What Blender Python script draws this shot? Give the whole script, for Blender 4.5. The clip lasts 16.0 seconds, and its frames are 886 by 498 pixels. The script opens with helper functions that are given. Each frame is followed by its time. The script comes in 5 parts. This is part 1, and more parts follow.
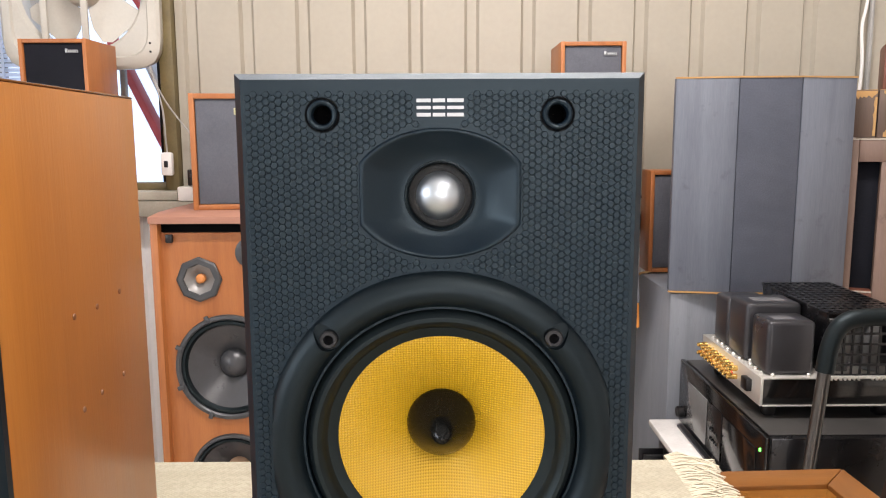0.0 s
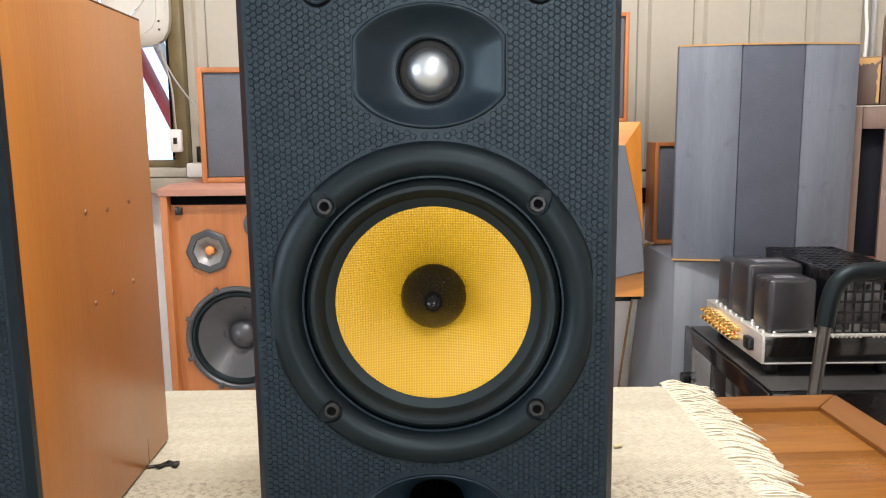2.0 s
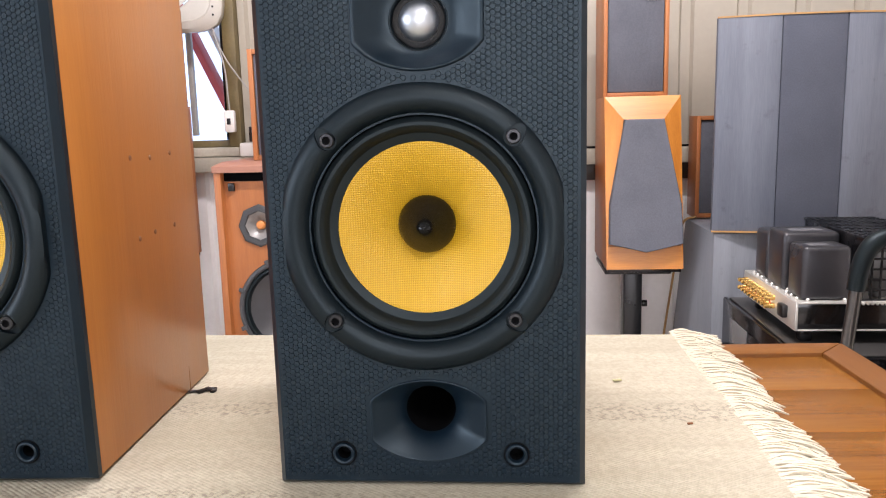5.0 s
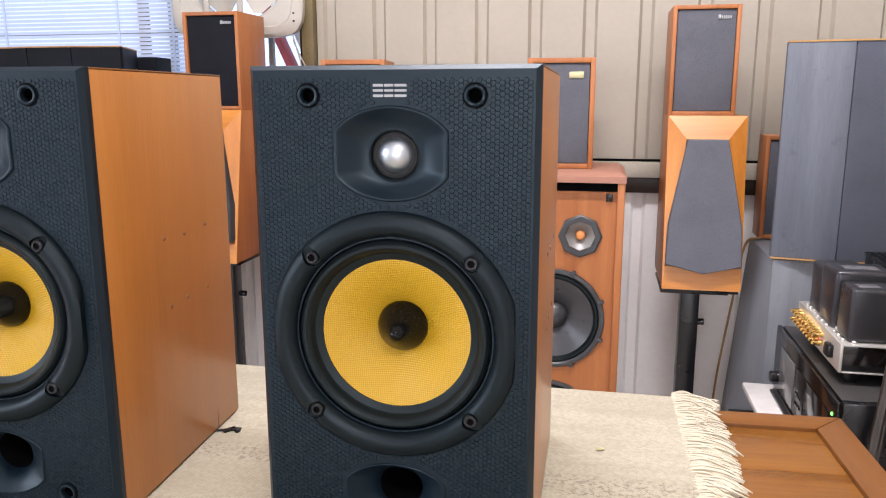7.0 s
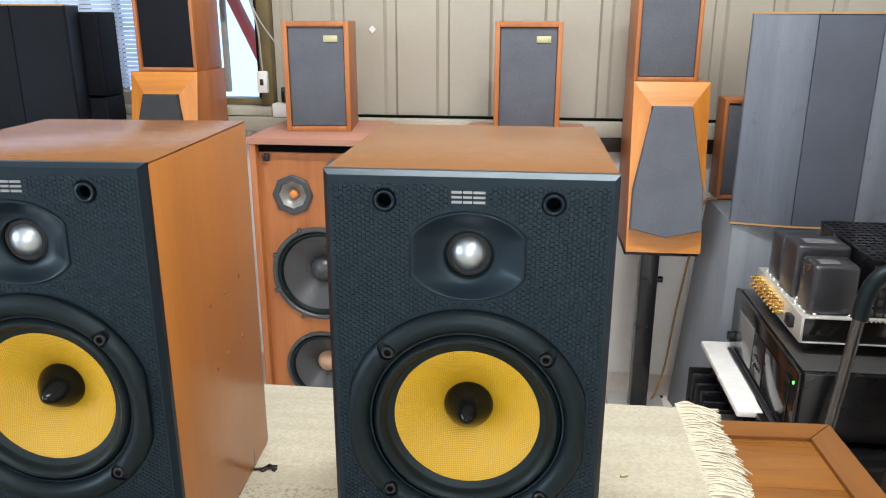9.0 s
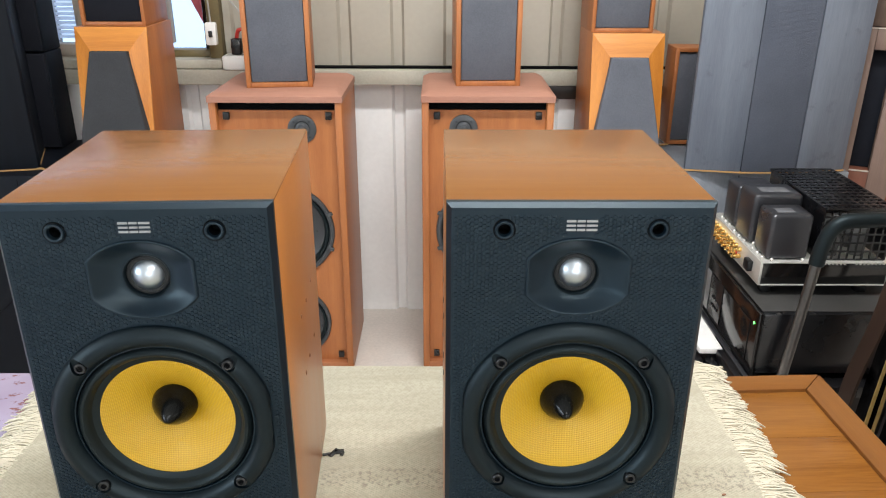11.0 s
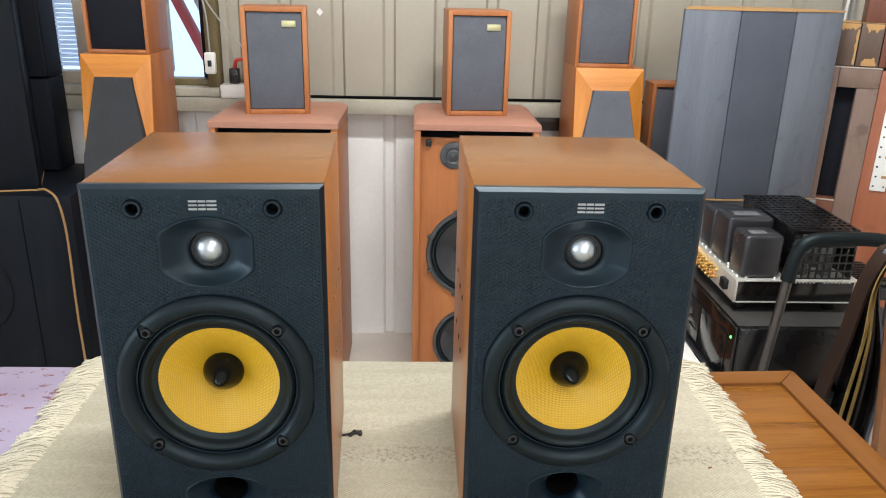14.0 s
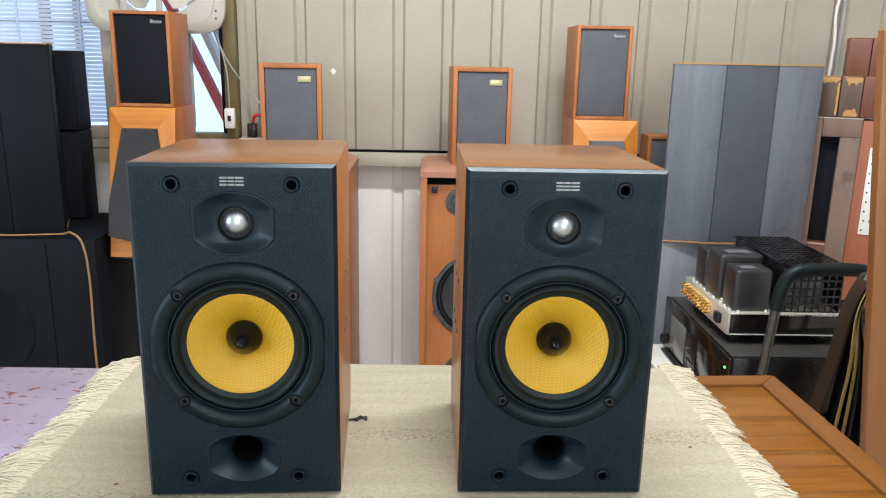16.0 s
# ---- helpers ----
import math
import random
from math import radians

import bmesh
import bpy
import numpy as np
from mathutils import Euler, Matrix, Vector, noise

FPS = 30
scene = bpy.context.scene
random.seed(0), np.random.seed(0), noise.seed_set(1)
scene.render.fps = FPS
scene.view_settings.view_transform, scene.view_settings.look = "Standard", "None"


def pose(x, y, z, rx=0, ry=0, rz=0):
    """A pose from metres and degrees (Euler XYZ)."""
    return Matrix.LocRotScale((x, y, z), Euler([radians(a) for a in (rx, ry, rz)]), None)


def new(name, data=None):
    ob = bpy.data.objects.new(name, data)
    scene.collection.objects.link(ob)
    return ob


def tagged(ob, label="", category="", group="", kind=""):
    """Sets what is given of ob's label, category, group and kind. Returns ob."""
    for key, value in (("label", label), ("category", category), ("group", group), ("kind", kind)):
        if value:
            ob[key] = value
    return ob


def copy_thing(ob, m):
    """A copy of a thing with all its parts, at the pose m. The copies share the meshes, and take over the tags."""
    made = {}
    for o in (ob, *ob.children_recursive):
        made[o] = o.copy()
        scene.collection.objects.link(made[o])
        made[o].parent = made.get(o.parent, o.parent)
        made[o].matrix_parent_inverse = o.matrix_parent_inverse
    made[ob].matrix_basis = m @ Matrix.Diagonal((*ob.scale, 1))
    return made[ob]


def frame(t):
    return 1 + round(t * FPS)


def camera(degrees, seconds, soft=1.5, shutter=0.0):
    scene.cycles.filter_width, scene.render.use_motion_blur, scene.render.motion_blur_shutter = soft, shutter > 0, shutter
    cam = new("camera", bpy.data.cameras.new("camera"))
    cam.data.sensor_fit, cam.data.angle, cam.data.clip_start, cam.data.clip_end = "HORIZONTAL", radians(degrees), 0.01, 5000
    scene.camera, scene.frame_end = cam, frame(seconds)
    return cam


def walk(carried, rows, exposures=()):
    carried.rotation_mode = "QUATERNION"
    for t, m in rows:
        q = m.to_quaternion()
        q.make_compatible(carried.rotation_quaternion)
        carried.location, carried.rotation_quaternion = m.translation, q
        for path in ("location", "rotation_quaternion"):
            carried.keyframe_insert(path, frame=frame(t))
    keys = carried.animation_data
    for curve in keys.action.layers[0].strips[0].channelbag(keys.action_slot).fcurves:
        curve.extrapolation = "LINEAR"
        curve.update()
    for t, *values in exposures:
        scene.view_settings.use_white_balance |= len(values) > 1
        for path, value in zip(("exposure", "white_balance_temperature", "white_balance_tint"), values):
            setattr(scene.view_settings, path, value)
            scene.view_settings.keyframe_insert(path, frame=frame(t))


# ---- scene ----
cam = camera(60.3, 16.0, soft=1.1)
METRES, EYE, TILT, LEAN, TURN = 0.95, 1.093, -1.8, 0.0, 0.0
ROWS = [
    (0.0, 0.0, 0.0, 0.0, -0.03, -6.54, 0.28),
    (0.5, 0.0041, -0.0073, -0.0165, 0.42, -6.61, 0.38),
    (1.0, 0.009, -0.0142, -0.0338, 0.54, -6.74, 0.5),
    (1.5, 0.0145, -0.0222, -0.0542, 0.52, -6.82, 0.61),
    (2.0, 0.0109, -0.0306, -0.0687, 0.66, -6.83, 0.71),
    (2.5, 0.0038, -0.0421, -0.0826, 1.04, -6.94, 0.83),
    (3.0, -0.0003, -0.0546, -0.0955, 1.47, -7.14, 0.96),
    (3.5, 0.0013, -0.0669, -0.1094, 1.85, -7.43, 1.05),
    (6.0, 0.1097, -0.1104, -0.0646, 8.33, -8.14, 0.74),
    (6.5, 0.133, -0.1233, -0.0286, 10.31, -8.65, 0.08),
    (7.0, 0.1493, -0.1319, 0.0067, 11.66, -9.51, -0.3),
    (7.5, 0.1429, -0.1312, 0.0357, 12.0, -10.77, -0.3),
    (8.0, 0.1256, -0.1313, 0.071, 10.91, -12.17, -0.25),
    (8.5, 0.0861, -0.1343, 0.1054, 8.89, -13.65, -0.22),
    (9.0, 0.0427, -0.1371, 0.1386, 6.61, -15.3, -0.3),
    (11.5, -0.142, -0.1872, 0.233, -0.82, -21.16, -0.35),
    (12.0, -0.1572, -0.2043, 0.2336, -1.23, -21.22, -0.69),
    (12.5, -0.1548, -0.2169, 0.2323, -1.57, -20.78, -0.96),
    (13.0, -0.1544, -0.2316, 0.2287, -1.84, -19.74, -1.08),
    (13.5, -0.158, -0.2551, 0.2195, -1.86, -18.7, -1.19),
    (14.0, -0.1631, -0.2759, 0.2055, -1.71, -17.73, -1.21),
    (14.5, -0.163, -0.2924, 0.2003, -1.49, -16.71, -1.11),
    (15.0, -0.1586, -0.3087, 0.1837, -1.27, -15.19, -1.05),
    (15.5, -0.1543, -0.3569, 0.1677, -1.05, -13.48, -1.08),
    (16.0, -0.151, -0.4013, 0.1318, -1.0, -12.14, -1.1),
]
walk(cam, [(t, pose(0, 0, EYE, TILT, LEAN, TURN) @ pose(METRES * x, METRES * y, METRES * z, 90 + pitch, roll, yaw)) for t, x, y, z, yaw, pitch, roll in ROWS],
     [(0.0, 0.04, 6800, 17), (1.5, 0.10, 6700, 15), (3.5, 0.28, 6500, 11), (6.0, 0.07, 6500, 26), (7.5, 0.0, 6400, 17), (9.0, -0.03, 6250, 9), (11.5, -0.06, 6300, 9), (16.0, -0.13, 6350, 9)])

# ---- light ----
world = bpy.data.worlds.new("world")
scene.world = world
world.use_nodes = True
_wn = world.node_tree.nodes
_sky = _wn.new("ShaderNodeTexSky")
_sky.sky_type = "NISHITA"
_sky.sun_disc = False
_sky.sun_elevation, _sky.sun_rotation = radians(38), radians(20)
world.node_tree.links.new(_sky.outputs[0], _wn["Background"].inputs[0])
_wn["Background"].inputs[1].default_value = 0.12


def area_lamp(name, m, sx, sy, power, color):
    data = bpy.data.lights.new(name, "AREA")
    data.shape, data.size, data.size_y = "RECTANGLE", sx, sy
    data.energy, data.color = power, color
    ob = new(name, data)
    ob.matrix_world = m
    return ob


LAMPS = [(0.72, -1.55, 44), (0.12, 0.92, 73)]
# Lamp of the added, unseen back window; brightens the fronts and the low wall.
area_lamp("window_daylight", pose(0.45, -3.56, 1.60, 90, 0, 0), 2.30, 1.30, 58, (0.97, 0.97, 0.97))
area_lamp("window_daylight", pose(-3.36, -1.45, 1.65, 0, -90, 0), 1.30, 1.90, 80, (0.80, 0.91, 1.0))
for _x, _y, _p in LAMPS:
    area_lamp("ceiling_lamp", pose(_x, _y, 2.80), 1.20, 0.12, _p, (0.98, 0.975, 0.96))
# ---- materials ----


def nodes_of(name):
    m = bpy.data.materials.new(name)
    m.use_nodes = True
    return m, m.node_tree.nodes, m.node_tree.links, m.node_tree.nodes["Principled BSDF"]


def ramp(nodes, links, fac, stops):
    r = nodes.new("ShaderNodeValToRGB")
    while len(r.color_ramp.elements) < len(stops):
        r.color_ramp.elements.new(0.5)
    for e, (p, c) in zip(r.color_ramp.elements, stops):
        e.position, e.color = p, (*c, 1)
    links.new(fac, r.inputs[0])
    return r.outputs[0]


def coords(nodes, links, scale=(1, 1, 1), rot=(0, 0, 0)):
    tc = nodes.new("ShaderNodeTexCoord")
    mp = nodes.new("ShaderNodeMapping")
    mp.inputs["Scale"].default_value = scale
    mp.inputs["Rotation"].default_value = rot
    links.new(tc.outputs["Object"], mp.inputs[0])
    return mp.outputs[0]


def noise_tex(nodes, links, vec, scale, detail=4, rough=0.55, dist=0.0):
    n = nodes.new("ShaderNodeTexNoise")
    n.inputs["Scale"].default_value = scale
    n.inputs["Detail"].default_value = detail
    n.inputs["Roughness"].default_value = rough
    n.inputs["Distortion"].default_value = dist
    links.new(vec, n.inputs["Vector"])
    return n.outputs["Fac"]


def math_node(nodes, links, op, a, b=None):
    n = nodes.new("ShaderNodeMath")
    n.operation = op
    for i, v in enumerate((a, b)):
        if v is None:
            continue
        if isinstance(v, (int, float)):
            n.inputs[i].default_value = v
        else:
            links.new(v, n.inputs[i])
    return n.outputs[0]


def bump(nodes, links, bsdf, height, dist, strength=1.0):
    b = nodes.new("ShaderNodeBump")
    b.inputs["Distance"].default_value = dist
    b.inputs["Strength"].default_value = strength
    links.new(height, b.inputs["Height"])
    links.new(b.outputs[0], bsdf.inputs["Normal"])


def mixed(nodes, links, fac, a, b):
    n = nodes.new("ShaderNodeMix")
    n.data_type = "RGBA"
    links.new(fac, n.inputs["Factor"])
    for key, v in (("A", a), ("B", b)):
        sock = [s for s in n.inputs if s.name == key and s.type == "RGBA"][0]
        if isinstance(v, tuple):
            sock.default_value = (*v, 1)
        else:
            links.new(v, sock)
    return [s for s in n.outputs if s.type == "RGBA"][0]


def plain(name, color, rough=0.5, metal=0.0, vary=0.15, scale=9.0, grain=140.0, relief=0.0003, spec=0.5):
    """A surface with soft stains, fine grain and uneven gloss."""
    m, n, l, b = nodes_of(name)
    v = coords(n, l)
    big = noise_tex(n, l, v, scale, 5)
    fine = noise_tex(n, l, v, grain, 3)
    both = math_node(n, l, "ADD", math_node(n, l, "MULTIPLY", big, 0.7), math_node(n, l, "MULTIPLY", fine, 0.3))
    lo = tuple(c * (1 - vary) for c in color)
    hi = tuple(min(1, c * (1 + vary)) for c in color)
    l.new(ramp(n, l, both, [(0.3, lo), (0.7, hi)]), b.inputs["Base Color"])
    rr = n.new("ShaderNodeMapRange")
    rr.inputs["To Min"].default_value, rr.inputs["To Max"].default_value = max(0.02, rough - 0.08), min(1, rough + 0.08)
    l.new(big, rr.inputs["Value"])
    l.new(rr.outputs[0], b.inputs["Roughness"])
    b.inputs["Metallic"].default_value = metal
    b.inputs["Specular IOR Level"].default_value = spec
    if relief:
        bump(n, l, b, fine, relief, 0.6)
    return m


def wood(name, dark, light, axis="x", rough=0.38, ring=26.0, wear=0.0, spec=0.5):
    """Veneer: grain drawn out along one axis, with fine pores and slow shifts of tone."""
    m, n, l, b = nodes_of(name)
    s = {"x": (0.06, 1, 1), "y": (1, 0.06, 1), "z": (1, 1, 0.06)}[axis]
    v = coords(n, l, s)
    flat = coords(n, l)
    bands = noise_tex(n, l, v, ring, 5, 0.6, 0.4)
    pores = noise_tex(n, l, v, 420.0, 3, 0.7)
    slow = noise_tex(n, l, flat, 3.2, 3)
    h = math_node(n, l, "ADD", math_node(n, l, "MULTIPLY", bands, 0.55), math_node(n, l, "MULTIPLY", pores, 0.25))
    h = math_node(n, l, "ADD", h, math_node(n, l, "MULTIPLY", slow, 0.2))
    col = ramp(n, l, h, [(0.34, dark), (0.66, light)])
    if wear:
        spots = noise_tex(n, l, flat, 14.0, 6, 0.65)
        mask = ramp(n, l, spots, [(0.60, (0, 0, 0)), (0.68, (1, 1, 1))])
        col = mixed(n, l, math_node(n, l, "MULTIPLY", mask, wear), col, tuple(c * 0.45 for c in dark))
    l.new(col, b.inputs["Base Color"])
    b.inputs["Specular IOR Level"].default_value = spec
    rr = n.new("ShaderNodeMapRange")
    rr.inputs["To Min"].default_value, rr.inputs["To Max"].default_value = rough - 0.06, rough + 0.1
    l.new(bands, rr.inputs["Value"])
    l.new(rr.outputs[0], b.inputs["Roughness"])
    bump(n, l, b, pores, 0.0003, 0.5)
    return m


def cloth(name, color, pitch=0.0016, rough=0.9, relief=0.0005, stain=None):
    """Woven cloth: threads over and under at a real pitch."""
    m, n, l, b = nodes_of(name)
    v = coords(n, l)
    sep = n.new("ShaderNodeSeparateXYZ")
    l.new(v, sep.inputs[0])
    k = 2 * math.pi / pitch
    waves = [math_node(n, l, "SINE", math_node(n, l, "MULTIPLY", sep.outputs[i], k)) for i in range(3)]
    weave = math_node(n, l, "ADD", math_node(n, l, "MULTIPLY", waves[0], waves[2]), math_node(n, l, "MULTIPLY", waves[0], waves[1]))
    big = noise_tex(n, l, v, 7.0, 6, 0.6)
    fine = noise_tex(n, l, v, 260.0, 3)
    t = math_node(n, l, "ADD", math_node(n, l, "MULTIPLY", big, 0.6), math_node(n, l, "MULTIPLY", fine, 0.4))
    l.new(ramp(n, l, t, [(0.3, tuple(c * 0.8 for c in color)), (0.7, tuple(min(1, c * 1.2) for c in color))]), b.inputs["Base Color"])
    b.inputs["Roughness"].default_value = rough
    b.inputs["Specular IOR Level"].default_value = 0.2
    bump(n, l, b, math_node(n, l, "ADD", weave, fine), relief, 0.5)
    return m


def kevlar(name):
    """Yellow woven cone: small bright knots of thread under a thin gloss."""
    m, n, l, b = nodes_of(name)
    v = coords(n, l)
    sep = n.new("ShaderNodeSeparateXYZ")
    l.new(v, sep.inputs[0])
    k = 2 * math.pi / 0.0021
    a = math_node(n, l, "SINE", math_node(n, l, "MULTIPLY", math_node(n, l, "ADD", sep.outputs[0], sep.outputs[2]), k * 0.72))
    c = math_node(n, l, "SINE", math_node(n, l, "MULTIPLY", math_node(n, l, "SUBTRACT", sep.outputs[0], sep.outputs[2]), k * 0.72))
    knot = math_node(n, l, "MULTIPLY", a, c)
    up = math_node(n, l, "ADD", math_node(n, l, "MULTIPLY", knot, 0.5), 0.5)
    l.new(ramp(n, l, up, [(0.10, (0.46, 0.255, 0.008)), (0.90, (0.62, 0.375, 0.018))]), b.inputs["Base Color"])
    b.inputs["Roughness"].default_value = 0.33
    b.inputs["Specular IOR Level"].default_value = 0.5
    bump(n, l, b, up, 0.0005, 0.75)
    return m


def rug_weave(name):
    """Cream hand-woven cotton: ribs along the weft, grey broken lines and small stains."""
    m, n, l, b = nodes_of(name)
    v = coords(n, l)
    sep = n.new("ShaderNodeSeparateXYZ")
    l.new(v, sep.inputs[0])
    rib = math_node(n, l, "SINE", math_node(n, l, "MULTIPLY", sep.outputs[1], 2 * math.pi / 0.0034))
    warp = math_node(n, l, "SINE", math_node(n, l, "MULTIPLY", sep.outputs[0], 2 * math.pi / 0.0052))
    long_v = coords(n, l, (0.12, 1, 1))
    bands = noise_tex(n, l, long_v, 42.0, 4, 0.6)
    rare = noise_tex(n, l, coords(n, l, (0.05, 1, 1)), 11.0, 2)
    flecks = noise_tex(n, l, v, 190.0, 4, 0.7)
    blot = noise_tex(n, l, v, 4.5, 5)
    base = ramp(n, l, math_node(n, l, "ADD", math_node(n, l, "MULTIPLY", bands, 0.55), math_node(n, l, "MULTIPLY", blot, 0.45)),
                [(0.32, (0.335, 0.305, 0.23)), (0.68, (0.445, 0.41, 0.322))])
    rows = math_node(n, l, "ADD", math_node(n, l, "MULTIPLY", math_node(n, l, "MULTIPLY", rib, warp), 0.09), flecks)
    base = mixed(n, l, ramp(n, l, rows, [(0.42, (0, 0, 0)), (0.60, (0.55, 0.55, 0.55))]), base, (0.285, 0.26, 0.195))
    line = ramp(n, l, rare, [(0.60, (0, 0, 0)), (0.66, (1, 1, 1))])
    fl = ramp(n, l, flecks, [(0.50, (0, 0, 0)), (0.62, (1, 1, 1))])
    col = mixed(n, l, math_node(n, l, "MULTIPLY", math_node(n, l, "MULTIPLY", line, fl), 0.75), base, (0.21, 0.185, 0.15))
    l.new(col, b.inputs["Base Color"])
    b.inputs["Roughness"].default_value = 0.95
    b.inputs["Specular IOR Level"].default_value = 0.1
    h = math_node(n, l, "ADD", math_node(n, l, "MULTIPLY", math_node(n, l, "MULTIPLY", rib, warp), 0.6), math_node(n, l, "MULTIPLY", flecks, 1.4))
    bump(n, l, b, h, 0.0006, 0.6)
    return m


def painted_table(name):
    """Mauve paint, worn through to a brown wood in small islands."""
    m, n, l, b = nodes_of(name)
    v = coords(n, l)
    spots = noise_tex(n, l, coords(n, l, (1, 1.8, 1)), 44.0, 5, 0.6)
    slow = noise_tex(n, l, v, 5.0, 4)
    mask = ramp(n, l, math_node(n, l, "ADD", math_node(n, l, "MULTIPLY", spots, 0.8), math_node(n, l, "MULTIPLY", slow, 0.2)),
                [(0.565, (0, 0, 0)), (0.60, (1, 1, 1))])
    col = mixed(n, l, mask, ramp(n, l, slow, [(0.3, (0.27, 0.215, 0.30)), (0.7, (0.39, 0.325, 0.42))]), (0.22, 0.10, 0.10))
    l.new(col, b.inputs["Base Color"])
    b.inputs["Roughness"].default_value = 0.16
    bump(n, l, b, mask, 0.0005, 0.6)
    return m


def glowing(name, color, strength):
    m, n, l, b = nodes_of(name)
    b.inputs["Base Color"].default_value = (*color, 1)
    b.inputs["Emission Color"].default_value = (*color, 1)
    b.inputs["Emission Strength"].default_value = strength
    return m


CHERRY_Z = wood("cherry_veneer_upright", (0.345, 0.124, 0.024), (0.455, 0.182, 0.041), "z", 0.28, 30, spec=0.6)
# Same cherry, darkened: the dimmer look of the tops is put into its colour.
CHERRY_X = wood("cherry_veneer_across_dimmed", (0.165, 0.064, 0.0155), (0.195, 0.080, 0.0205), "x", 0.20, 60, spec=0.30)
BAFFLE = plain("baffle_black", (0.0030, 0.0088, 0.0158), 0.40, vary=0.12, grain=900, relief=0.00008, spec=0.37)
GLOSS_BLACK = plain("moulded_black", (0.0026, 0.0054, 0.0078), 0.42, vary=0.1, grain=900, relief=0.00004, spec=0.30)
RUBBER = plain("rubber_black", (0.0040, 0.0065, 0.0075), 0.46, vary=0.12, grain=700, relief=0.00004, spec=0.32)
# Near-zero black: the shade deep in holes and gaps is put into the colour.
DEEP_BLACK = plain("unlit_black", (0.003, 0.003, 0.0035), 0.9, vary=0.1, relief=0, spec=0.05)
FOAM = plain("foam_ring_black", (0.016, 0.017, 0.018), 0.9, vary=0.9, scale=1400, grain=2600, relief=0.0010)
DOME = plain("satin_aluminium", (0.50, 0.545, 0.59), 0.37, 1.0, vary=0.04, grain=600, relief=0)
SILVER = plain("silver_print", (0.36, 0.37, 0.38), 0.35, 0.6, vary=0.06, relief=0)
STEEL = plain("steel_dull", (0.040, 0.042, 0.046), 0.30, 0.75, vary=0.15, relief=0)
for _m in (BAFFLE, GLOSS_BLACK, RUBBER):
    _m.node_tree.nodes["Principled BSDF"].inputs["Specular Tint"].default_value = (0.75, 0.93, 1.0, 1)
KEVLAR = kevlar("yellow_woven_cone")
PLUG = plain("plug_black", (0.003, 0.0035, 0.0035), 0.18, vary=0.1, relief=0, spec=0.24)
TEAK_Z = wood("red_teak_upright", (0.28, 0.086, 0.023), (0.44, 0.160, 0.047), "z", 0.40, 24)
TEAK_X = wood("red_teak_across", (0.27, 0.085, 0.03), (0.42, 0.155, 0.06), "x", 0.42, 24)
# Pinker than the teak: the sheen reflected on the tops is in this colour.
PINKTOP = wood("red_top_with_sheen", (0.30, 0.130, 0.083), (0.42, 0.210, 0.145), "x", 0.5, 12)
WALNUT_Z = wood("walnut_upright", (0.16, 0.062, 0.026), (0.28, 0.115, 0.048), "z", 0.42, 22)
ORANGE_Z = wood("honey_burl_upright", (0.40, 0.132, 0.017), (0.64, 0.252, 0.042), "z", 0.30, 32)
ORANGE_X = wood("honey_burl_across", (0.40, 0.135, 0.020), (0.64, 0.258, 0.046), "x", 0.30, 32)
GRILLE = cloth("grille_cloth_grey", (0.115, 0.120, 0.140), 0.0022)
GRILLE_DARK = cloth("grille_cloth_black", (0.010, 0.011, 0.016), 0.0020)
BLUEGREY = wood("blue_grey_stained_wood", (0.078, 0.089, 0.114), (0.148, 0.164, 0.198), "z", 0.45, 18, wear=0.35)
# Lighter copy of the blue grey wood; light on the lower cabinet is painted in.
BLUEGREY_LIT = wood("blue_grey_wood_lit", (0.135, 0.145, 0.166), (0.22, 0.232, 0.255), "z", 0.45, 18, wear=0.3)
BLUEGREY_C = cloth("blue_grey_cloth", (0.082, 0.090, 0.114), 0.0025)
# Black boxes, and backlit shade painted on the left three-panel stack.
BLACKWOOD_SHADED = wood("black_shaded_ash", (0.004, 0.005, 0.007), (0.008, 0.010, 0.015), "z", 0.5, 20, spec=0.12)
# Cream kept dark, white pale: part of the wall's uneven light is painted in.
CREAM = plain("cream_sheet_metal", (0.382, 0.346, 0.282), 0.42, vary=0.07, scale=2.4, grain=60, relief=0.0002)
WHITEWALL = plain("white_lit_sheet_metal", (0.90, 0.89, 0.87), 0.5, vary=0.07, scale=2.4, grain=60, relief=0.0002)
RAILMAT = plain("grey_beige_paint", (0.40, 0.37, 0.30), 0.6, vary=0.2, scale=6)
CONCRETE = plain("concrete_floor", (0.62, 0.56, 0.50), 0.6, vary=0.2, scale=2.0, grain=90, relief=0.0008)
PLASTER = plain("shed_wall_paint", (0.76, 0.74, 0.70), 0.7, vary=0.1, scale=2.0)
OLIVE = plain("olive_brown_paint", (0.15, 0.115, 0.05), 0.4, vary=0.25, scale=10)
FRAMEPAINT = plain("beige_window_paint", (0.46, 0.40, 0.33), 0.45, vary=0.12)
IVORY = plain("ivory_plastic", (0.50, 0.475, 0.42), 0.4, vary=0.08)
WHITE = plain("white_plastic", (0.78, 0.77, 0.74), 0.4, vary=0.05)
MARBLE = plain("white_marble", (0.74, 0.72, 0.69), 0.25, vary=0.12, scale=14)
BLACKMETAL = plain("black_enamel", (0.006, 0.006, 0.007), 0.28, vary=0.15)
BLACKGLOSS = plain("black_gloss_panel", (0.006, 0.0055, 0.0055), 0.12, vary=0.1, relief=0)
GREYGLASS = plain("grey_display_glass", (0.16, 0.16, 0.16), 0.16, vary=0.15, relief=0)
DUSTY = plain("dusty_black_lid", (0.040, 0.038, 0.036), 0.42, vary=0.35, scale=6, grain=300)
